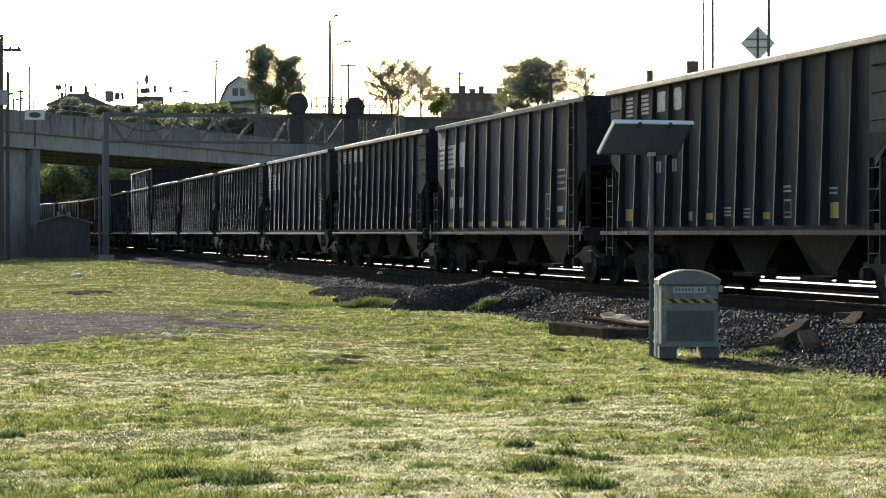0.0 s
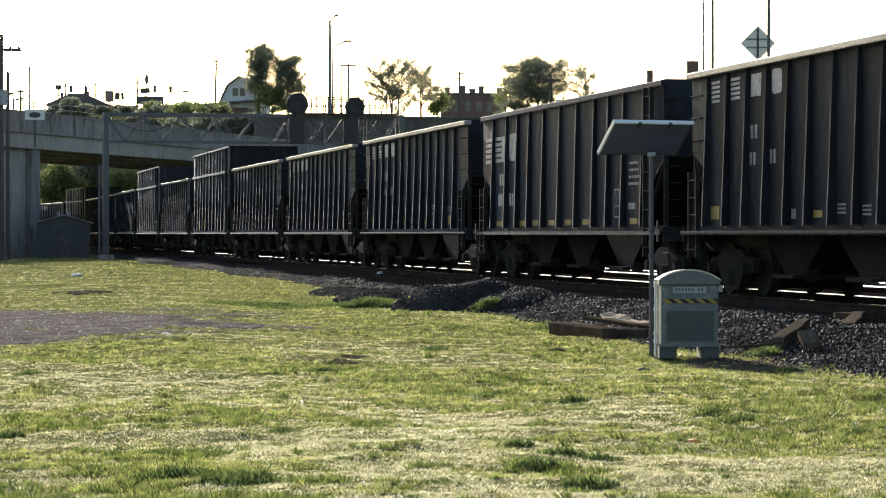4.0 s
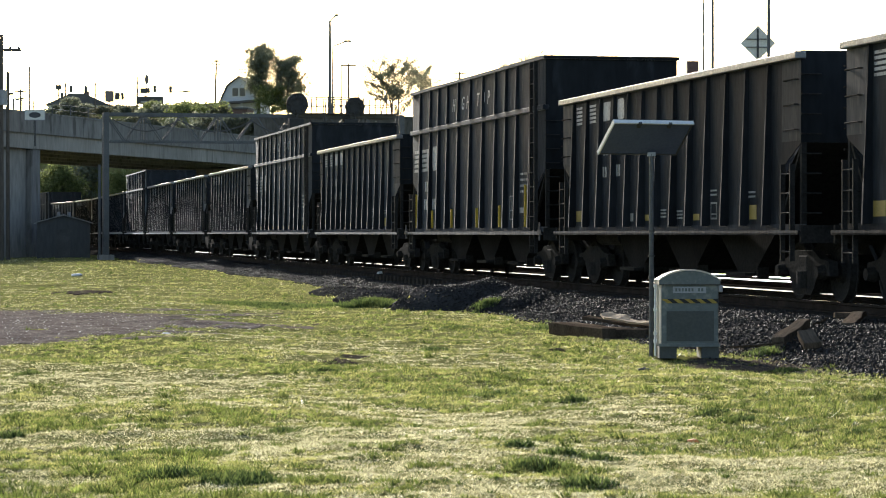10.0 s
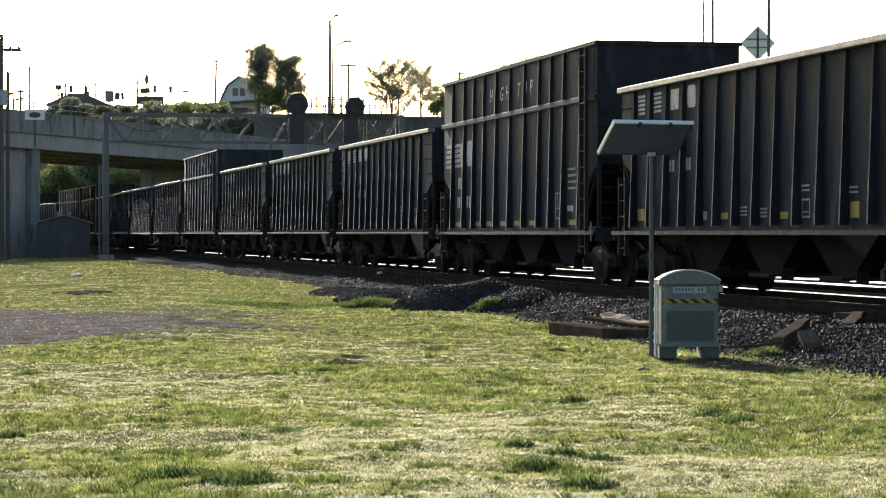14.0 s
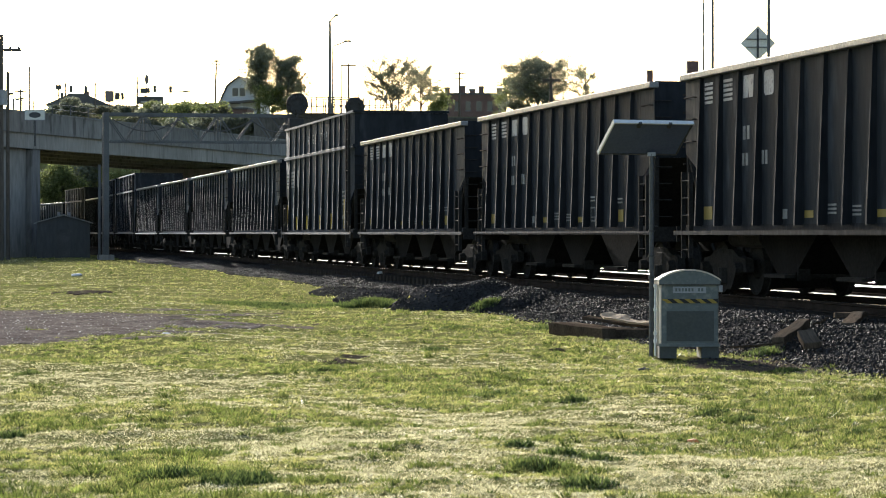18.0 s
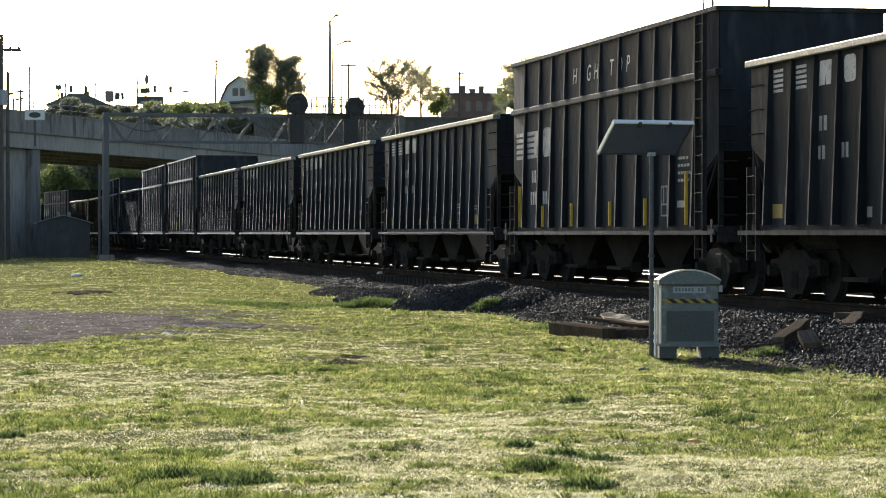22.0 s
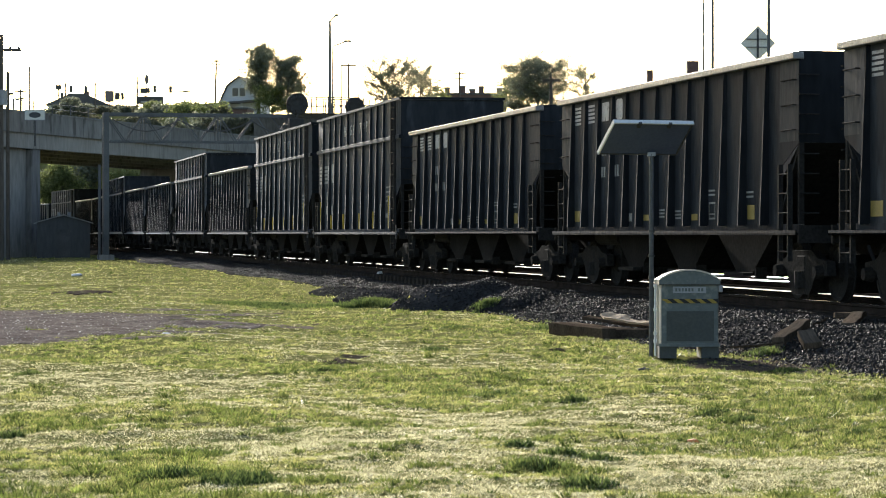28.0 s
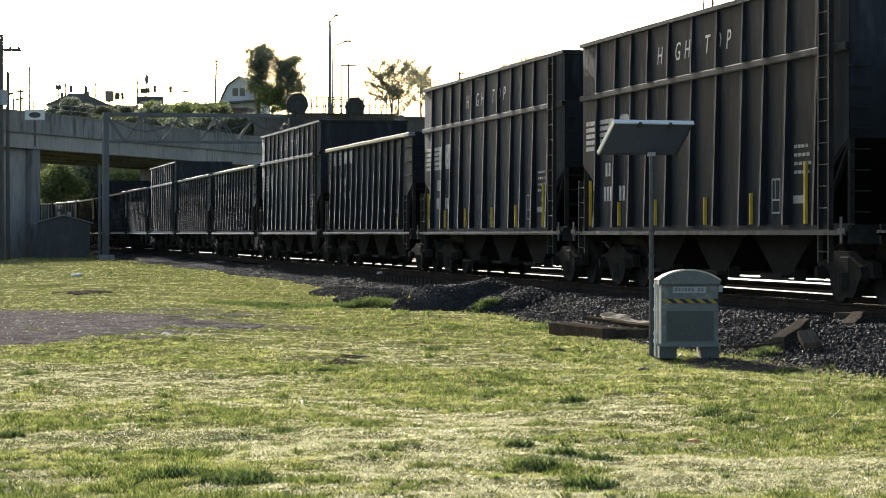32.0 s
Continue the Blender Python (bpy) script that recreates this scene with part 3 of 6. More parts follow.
    if kind in "HT":
        z1 = 4.84
        for y in (SHEET, -SHEET):
            part("extension_sheet", cube(-half, half, y - 0.012, y, TOP, z1 - 0.06), M_CAR, car, "raised side extension")
            for u in ribs:
                part("extension_rib", rib_mesh(TOP, z1 - 0.06, wide, 0.08, 0.05), None, car, at=pose(along_car(u), y, 0, 0, 0, 0 if y > 0 else 180))
            part("extension_rim", cube(-half - 0.04, half + 0.04, y - 0.06, y + 0.06, z1 - 0.07, z1), M_CAR, car)
        for e in (1, -1):
            x = e * half
            bm = cube(min(x, x - 0.02 * e), max(x, x - 0.02 * e), -SHEET, SHEET, TOP, z1 - 0.06)
            box(bm, min(x + 0.05 * e, x - 0.05 * e), max(x + 0.05 * e, x - 0.05 * e), -SHEET, SHEET, z1 - 0.07, z1)
            part("extension_end", bm, M_CAR, car)
    markings(car, kind)
    return car


def slanted(car, u0, u1, z0, z1, lean, name, label):
    """A leaning block with a notch cut from its lower edge."""
    x0, x1, w = along_car(u0), along_car(u1), lean * (z1 - z0)
    mid = (x0 + x1) / 2
    pts = [(x0, z0), (mid + 0.05 * (x0 - mid), z0), (mid - 0.1 * (z1 - z0), z0 + 0.45 * (z1 - z0)), (mid - 0.2 * (x0 - mid), z0), (x1, z0), (x1 - w, z1), (x0 - w, z1)]
    return part(name, prism(bmesh.new(), pts, SHEET, SHEET + 0.006), M_WHITE, car, label)


def rounded(car, u0, u1, z0, z1, name, label):
    """A block with rounded corners."""
    x0, x1 = along_car(u0), along_car(u1)
    shape = [(0.15, 0), (0.8, 0), (0.95, 0.06), (1, 0.18), (1, 0.82), (0.95, 0.94), (0.8, 1), (0.2, 1), (0.05, 0.94), (0, 0.82), (0, 0.15)]
    bm = prism(bmesh.new(), [(x0 + a * (x1 - x0), z0 + b * (z1 - z0)) for a, b in shape], SHEET, SHEET + 0.006)
    return part(name, bm, M_WHITE, car, label)


def digits(car, u0, u1, z0, z1, n, material, label):
    """Upright bars where a number stands."""
    w = (u1 - u0) / n
    for j in range(n):
        mark(car, "number_bar", u0 + j * w, u0 + j * w + w * 0.62, z0, z1, material, label=label)


def markings(car, kind):
    if kind == "A":
        for a, w in ((0.075, 0.030), (0.146, 0.032)):
            for j in range(5):
                z = 3.23 + 0.078 * j
                mark(car, "stripe", a, a + w, z, z + 0.046, M_WHITE)
        slanted(car, 0.216, 0.250, 3.23, 3.59, 0.12, "emblem", "white slanting emblem block")
        rounded(car, 0.288, 0.320, 3.22, 3.61, "emblem", "white rounded emblem block")
        digits(car, 0.216, 0.244, 2.56, 2.78, 2, M_DULLWHITE, "faded white marking bar")
        digits(car, 0.213, 0.238, 2.14, 2.34, 2, M_DULLWHITE, "faded white marking bar")
        digits(car, 0.281, 0.304, 2.14, 2.36, 2, M_DULLWHITE, "faded white marking bar")
        for u, w, z0, z1 in ((0.068, 0.032, 1.28, 1.5), (0.414, 0.026, 1.28, 1.39), (0.619, 0.024, 1.27, 1.38), (0.828, 0.024, 1.27, 1.50)):
            mark(car, "reflector", u + 0.004, u + 0.004 + w, z0, z1, M_YELLOW, label="dirty yellow reflector patch")
        mark(car, "data_plate", 0.350, 0.364, 1.27, 1.42, M_DULLWHITE, label="small pale data plate")
        for u, z in ((0.487, 1.33), (0.487, 1.39), (0.487, 1.45), (0.556, 1.30), (0.556, 1.36), (0.556, 1.42), (0.690, 1.75), (0.690, 1.68), (0.828, 1.62), (0.828, 1.69)):
            mark(car, "stencil_line", u, u + 0.024, z, z + 0.03, M_DULLWHITE, label="illegible pale stencil line")
        bm = bmesh.new()
        x = along_car(0.703)
        for a, b, c, d in ((-0.17, 0.17, 1.28, 1.31), (-0.17, 0.17, 1.54, 1.57), (-0.17, -0.15, 1.31, 1.54), (0.15, 0.17, 1.31, 1.54), (-0.15, 0.15, 1.36, 1.38)):
            box(bm, x + a, x + b, SHEET, SHEET + 0.006, c, d)
        part("data_box", bm, M_DULLWHITE, car, "pale stencilled box with illegible lines")
    else:
        z0 = 2.68
        for j in range(5):
            mark(car, "stripe", 0.004, 0.0655, z0 + 0.125 * j, z0 + 0.125 * j + 0.08, M_WHITE)
            mark(car, "stripe", 0.0745, 0.120, z0 + 0.125 * j, z0 + 0.125 * j + 0.08, M_WHITE)
        slanted(car, 0.116, 0.150, z0, z0 + 0.58, 0.12, "emblem", "white slanting emblem block")
        rounded(car, 0.173, 0.218, z0, z0 + 0.62, "emblem", "white rounded emblem block")
        digits(car, 0.104, 0.135, 2.15, 2.41, 2, M_WHITE, "white marking bar")
        digits(car, 0.096, 0.140, 1.67, 1.95, 3, M_WHITE, "white marking bar")
        digits(car, 0.172, 0.205, 1.67, 1.95, 2, M_WHITE, "white marking bar")
        for j, w in enumerate((0.05, 0.055, 0.05, 0.045)):
            for i in range(4):
                mark(car, "stencil_line", 0.855 + i * w / 4, 0.855 + (i + 0.75) * w / 4, 1.95 + 0.13 * j, 2.0 + 0.13 * j, M_DULLWHITE, label="illegible pale stencil line")
        mark(car, "data_plate", 0.852, 0.885, 1.50, 1.62, M_DULLWHITE, label="pale stencilled data line")
        bm = bmesh.new()
        x = along_car(0.797)
        for a, b, c, d in ((-0.2, 0.2, 1.35, 1.38), (-0.2, 0.2, 1.87, 1.90), (-0.2, -0.17, 1.38, 1.87), (0.17, 0.2, 1.38, 1.87), (-0.17, 0.17, 1.55, 1.58), (0.02, 0.05, 1.58, 1.87)):
            box(bm, x + a, x + b, SHEET, SHEET + 0.006, c, d)
        part("data_box", bm, M_DULLWHITE, car, "white stencilled box with illegible lines")
        if kind == "H":
            for u, h in ((0.030, 0.9), (0.176, 0.45), (0.345, 0.47), (0.550, 0.47), (0.717, 0.5), (0.894, 0.93)):
                part("reflector", cube(along_car(u) - 0.022, along_car(u) + 0.022, SHEET, SHEET + 0.05, DECK + 0.02, DECK + 0.02 + h), M_STRIP, car, "upright yellow reflector strip")
        else:
            for u in (0.083, 0.24, 0.325, 0.425, 0.52, 0.62, 0.86):
                mark(car, "reflector", u, u + 0.036, 1.22, 1.33, M_YELLOW, label="dirty yellow reflector patch")
        if kind in "HT":
            for ch, u in (("H", 0.358), ("I", 0.389), ("G", 0.434), ("H", 0.473), ("T", 0.551), ("O", 0.592), ("P", 0.631)):
                part("letter", letter_mesh(ch, 0.45, 0.25), None, car, "white painted letter", Matrix.Translation((along_car(u), SHEET + 0.006, 4.09)) @ pose(0, 0, 0, 90, 0, 180))


def graffiti(car, strokes):
    """Thin pale spray lines on the near side: (u, z, radius across, radius up, from, to degrees)."""
    for u, z, a, b, d0, d1 in strokes:
        bm = bmesh.new()
        pts = [(along_car(u) + a * math.cos(radians(d0 + (d1 - d0) * t / 10)), SHEET + 0.004, z + b * math.sin(radians(d0 + (d1 - d0) * t / 10))) for t in range(11)]
        rows = []
        for j, p in enumerate(pts):
            g = Vector(pts[min(j + 1, 10)]) - Vector(pts[max(j - 1, 0)])
            side = Vector((-g.z, 0, g.x)).normalized() * 0.011
            rows.append([bm.verts.new(Vector(p) + side * k + Vector((0, o, 0))) for k, o in ((-1, 0), (1, 0), (1, 0.004), (-1, 0.004))])
        for r0, r1 in zip(rows, rows[1:]):
            for j in range(4):
                bm.faces.new((r0[j], r0[(j + 1) % 4], r1[(j + 1) % 4], r1[j]))
        part("spray_line", bm, M_SPRAY, car, "pale spray-painted line")


LABELS = {"A": "weathered black open hopper car with close upright ribs",
          "B": "black open hopper car with wide uneven side panels and white emblem",
          "H": "tall black hopper car with raised lettered sides and yellow strips",
          "T": "tall black hopper car with raised sides lettered in white"}
HIGH, PLAIN_HIGH, WIDE = (7, 13, 18, 19, 24), (9, 21, 27), (1, 3, 30)
FIRST, LAST = -1, 34
ROLLING = 20
masters, train = {}, {}
for k in range(FIRST, LAST + 1):
    kind = "H" if k in HIGH else "T" if k in PLAIN_HIGH else "B" if k in WIDE else "A"
    if kind in masters:
        train[k] = copy_thing(masters[kind], pose(0, 0, 0))
    else:
        masters[kind] = train[k] = hopper_car(kind, pose(0, 0, 0), LABELS[kind])


graffiti(train[5], [(0.235, 1.95, 0.14, 0.35, 20, 200), (0.232, 1.5, 0.16, 0.16, 0, 350), (0.365, 2.0, 0.12, 0.34, 0, 180), (0.365, 1.7, 0.10, 0.4, 150, 260),
                    (0.432, 1.75, 0.12, 0.32, 40, 320), (0.436, 1.45, 0.1, 0.2, 0, 180), (0.495, 2.05, 0.15, 0.30, 10, 170), (0.50, 1.6, 0.17, 0.45, 60, 260),
                    (0.497, 1.62, 0.08, 0.2, 0, 300), (0.565, 2.15, 0.1, 0.2, 200, 340), (0.565, 1.8, 0.12, 0.3, 270, 350), (0.632, 1.9, 0.14, 0.32, 0, 180),
                    (0.70, 2.0, 0.14, 0.3, 0, 200)])
graffiti(train[1], [(0.52, 1.7, 0.12, 0.16, 30, 330), (0.53, 1.95, 0.06, 0.28, 90, 300), (0.545, 1.75, 0.05, 0.35, 200, 400)])
graffiti(train[4], [(0.155, 1.58, 0.12, 0.30, 10, 330), (0.158, 1.50, 0.06, 0.18, 0, 350), (0.150, 1.88, 0.08, 0.10, 0, 355), (0.163, 1.72, 0.05, 0.22, 100, 260), (0.42, 1.75, 0.12, 0.3, 0, 300), (0.50, 1.7, 0.14, 0.35, 40, 320), (0.57, 1.8, 0.12, 0.3, 100, 380), (0.635, 1.7, 0.1, 0.3, 0, 250)])
graffiti(train[19], [(0.26, 1.55, 0.16, 0.32, 20, 340), (0.345, 1.55, 0.15, 0.34, 60, 300), (0.44, 1.6, 0.2, 0.36, 0, 330), (0.535, 1.6, 0.2, 0.4, 0, 350), (0.53, 1.6, 0.1, 0.2, 0, 350)])


SHIFT = {1: -0.15, 9: -0.12, 7: 0.15}     # slack in the couplers


def car_s(k, t):
    """Where the middle of car k is along the track: the train comes on at 9.4 m/s and slows."""
    return 46.26 - 7.12 - SHIFT.get(k, 0.0) + 16.136 * k - (9.390 * t - 0.005144 * t * t - 0.0002023 * t ** 3)


def motions():
    times = [0.0, 0.5] + [float(t) for t in range(1, 32)] + [31.5, 32.0]
    for k, car in train.items():
        rows = []
        for t in times:
            s = car_s(k, t)
            x0, y0, _ = track(s - 6.17, AXIS)
            x1, y1, _ = track(s + 6.17, AXIS)
            rows.append((t, pose((x0 + x1) / 2, (y0 + y1) / 2, RAIL, 0, 0, math.degrees(math.atan2(y1 - y0, x1 - x0)))))
        walk(car, rows)

    # the wheels of the cars that come near turn as they roll
    steps = [2 * j / FPS for j in range(481)]
    for k in range(0, ROLLING):
        rolled = [(car_s(k, 0.0) - car_s(k, t)) / 0.457 for t in steps]
        for o in train[k].children_recursive:
            if o.name.startswith("wheelset"):
                place = o.matrix_basis.translation.copy()
                walk(o, [(t, Matrix.Translation(place) @ Matrix.Rotation(-a, 4, "Y")) for t, a in zip(steps, rolled)])
# ================= equipment box and solar panel =================
def equipment_box():
    b = thing("equipment_box", pose(3.12, 31.8, 0.02, 0, 0, 0), "grey-green metal lubricator cabinet with arched lid and striped tape", "cabinet")
    w, dpt = 0.388, 0.32
    part("body", cube(-w + 0.02, w - 0.02, -dpt, dpt, 0.15, 0.95, bevel=0.012), M_BOX, b)
    pts = [(-w, 0.93), (-w, 0.99)] + [(w * math.sin(radians(a)) / math.sin(radians(38)), 0.99 + 0.13 * (math.cos(radians(a)) - math.cos(radians(38))) / (1 - math.cos(radians(38)))) for a in np.linspace(-38, 38, 13)] + [(w, 0.93)]
    lid = part("lid", prism(bmesh.new(), pts, -dpt - 0.03, dpt + 0.03), M_BOX, b, "arched metal lid")
    for x0, x1 in ((-w + 0.01, -0.16), (0.155, w - 0.012)):
        # legs take the panel's dark grey to put shade under the cabinet
        part("leg", cube(x0, x1, -dpt + 0.02, dpt - 0.02, 0.0, 0.15), M_BOXPANEL, b)
    part("front_panel", cube(-0.29, 0.31, -dpt - 0.012, -dpt - 0.004, 0.22, 0.60, bevel=0.003), M_BOXPANEL, b, "dark recessed panel")
    part("label_plate", cube(-0.21, 0.21, -dpt - 0.008, -dpt - 0.003, 0.83, 0.91), M_LABEL, b, "pale plate with illegible writing")
    for j in range(10):
        x = -w + 0.03 + j * (2 * w - 0.06) / 10
        part("tape_stripe", prism(bmesh.new(), [(x, 0.755), (x + 0.075, 0.70), (x + 0.151, 0.70), (x + 0.076, 0.755)] if j < 9 else [(x, 0.755), (x + 0.075, 0.70), (x + 0.076, 0.755)], -dpt - 0.010, -dpt - 0.003), M_BLACKTAPE if j % 2 else M_TAPE, b)
    rim = [(w * 1.02 * math.sin(radians(a)) / math.sin(radians(38)), 0.99 + 0.13 * (math.cos(radians(a)) - math.cos(radians(38))) / (1 - math.cos(radians(38)))) for a in np.linspace(-38, 38, 13)]
    # tan strip in place of sunlight on the lid's edge
    part("lid_rim", prism(bmesh.new(), [(a, c + 0.012) for a, c in rim] + [(a, c - 0.008) for a, c in rim[::-1]], -dpt - 0.045, -dpt - 0.031), M_RIMLIGHT, lid, "pale strip painted as the lid's sunlit rim")
    part("lid_seam", cube(-w, w, -dpt - 0.036, -dpt - 0.031, 0.935, 0.945), M_DARKSTEEL, lid)
    for j in range(9):
        if j != 6:
            part("label_bar", cube(-0.18 + j * 0.041, -0.155 + j * 0.041, -dpt - 0.010, -dpt - 0.008, 0.85, 0.89), M_BOX, b, "illegible grey lettering")
    pipe = part("conduit", bar(bmesh.new(), (-w - 0.045, -dpt + 0.02, 0.03), (-w - 0.045, -dpt + 0.02, 0.93), 0.012), M_ALU, b, "bright thin conduit beside the cabinet")
    for z in (0.2, 0.3, 0.6, 0.9):
        part("pipe_fitting", bar(bmesh.new(), (-w - 0.045, -dpt + 0.02, z), (-w - 0.045, -dpt + 0.02, z + 0.04), 0.022), M_ALU, pipe)
    # pale strip added as the highlight down the left edge
    part("edge_trim", cube(-w + 0.02, -w + 0.034, -dpt - 0.006, -dpt - 0.001, 0.16, 0.94), M_RIMLIGHT, b, "pale strip painted as a sunlit edge")
    part("base_rail", cube(-w + 0.0, w - 0.0, -dpt - 0.02, -dpt - 0.002, 0.15, 0.19), M_BOX, b)
    part("hasp", cube(w - 0.02, w + 0.035, -dpt + 0.0, -dpt + 0.06, 0.84, 0.93, bevel=0.01), M_GALV, b, "grey padlock hasp")
    return b


def solar_panel():
    p = thing("solar_panel", pose(2.69, 31.9, 0.0), "tilted solar panel on a galvanised steel post", "solar panel")
    part("post", bar(bmesh.new(), (0, 0.2, -0.1), (0, 0.2, 2.63), 0.031, n=12), M_TRUSS, p)
    tilt = Matrix.Translation((-0.10, -0.05, 2.825)) @ pose(0, 0, 0, 143, 0, 20)
    part("panel", cube(-0.54, 0.54, -0.31, 0.31, -0.012, 0.004, m=tilt), M_PANELBACK, p, "blue-grey panel back")
    # one frame: rails flagged worn are coloured dark for the shade on them
    for *a, worn in ((-0.56, 0.56, -0.33, -0.31, True), (-0.56, 0.56, 0.31, 0.33, False), (-0.56, -0.54, -0.31, 0.31, False), (0.54, 0.56, -0.31, 0.31, True)):
        part("frame_rail", cube(*a, -0.025, 0.012 if worn else 0.03, m=tilt), M_DARKSTEEL if worn else M_ALU, p, "aluminium frame edge coloured dark as if shaded" if worn else "bright aluminium frame")
    for x in (-0.2, 0.22):
        part("clamp", cube(x - 0.02, x + 0.02, 0.26, 0.345, 0.02, 0.05, m=tilt), M_DARKSTEEL, p)
    for z in (1.02, 1.3, 1.62):
        part("pole_band", bar(bmesh.new(), (0, 0.2, z), (0, 0.2, z + 0.03), 0.042, n=12), M_DARKSTEEL, p)
    part("bracket", cube(-0.05, 0.05, 0.17, 0.25, 2.60, 2.65), M_GALV, p)
    return p


equipment_box()
solar_panel()


# ================= overpass =================
# the near fascia runs from the abutment to the hill; its y axis points away from the lawn
AX, AY, BX, BY = -28.6, 170.0, -8.0, 243.0
BL = math.hypot(BX - AX, BY - AY)
overpass = thing("overpass", pose(AX, AY, 0, 0, 0, math.degrees(math.atan2(BY - AY, BX - AX))),
                 "grey weathered concrete road bridge over the tracks", "bridge")
part("girder", cube(-45, BL, 0.0, 0.7, 7.45, 8.5), M_CONCRETE, overpass)
part("parapet", cube(-45, BL, -0.18, 0.3, 8.5, 9.85), M_PARAPET, overpass)
part("coping", cube(-45, BL, -0.24, 0.36, 9.85, 9.98), M_PARAPET, overpass)
part("deck", cube(-45, BL, 0.705, 14.0, 8.0, 8.45), M_CONCRETE, overpass)
for y in (3.5, 7.0, 10.5):
    part("beam", cube(0.0, BL, y - 0.25, y + 0.25, 7.45, 7.99), M_CONCRETE, overpass)
part("far_girder", cube(-45, BL, 14.0, 14.7, 7.45, 9.9), M_CONCRETE, overpass)
part("abutment", cube(-45, 2.9, 0.5, 14.0, -0.5, 7.44), M_CONCRETE, overpass)
for x in (2.0, -4.6, -11.0):
    part("pilaster", cube(x - 0.7, x + 0.7, 0.1, 0.49, -0.5, 7.44), M_PARAPET, overpass)
part("pier_cap", cube(BL - 22, BL - 20.6, 0.2, 14.0, -0.5, 7.44), M_CONCRETE, overpass)
for j in range(22):
    x = -20 + j * 4.2
    part("drip_joint", cube(x, x + 0.06, -0.186, -0.181, 8.55, 9.84), M_DARKSTEEL, overpass)
for z in (10.35, 10.7):
    part("guard_rail", bar(bmesh.new(), (-45, 0.06, z), (12, 0.06, z), 0.02), M_TRUSS, overpass)
for j in range(19):
    part("rail_post", cube(-45 + 3.1 * j, -44.93 + 3.1 * j, 0.03, 0.10, 9.98, 10.75), M_TRUSS, overpass)

# ================= signal bridge =================
def disc_signal(g, x, y, z, r):
    d = part("signal_disc", bar(bmesh.new(), (x, y - 0.05, z), (x, y + 0.05, z), r, n=28), M_BLACKTAPE, g, "round black signal target")
    part("stand", bar(bmesh.new(), (x, y, z - r - 0.65), (x, y, z - r + 0.05), 0.06), M_DARKSTEEL, d)
    for a in range(0, 360, 45):
        px, pz = x + 0.68 * r * math.cos(radians(a)), z + 0.68 * r * math.sin(radians(a))
        part("lamp_hood", bar(bmesh.new(), (px, y - 0.22, pz), (px, y - 0.05, pz), 0.09, n=10), M_BLACKTAPE, d)
    return d


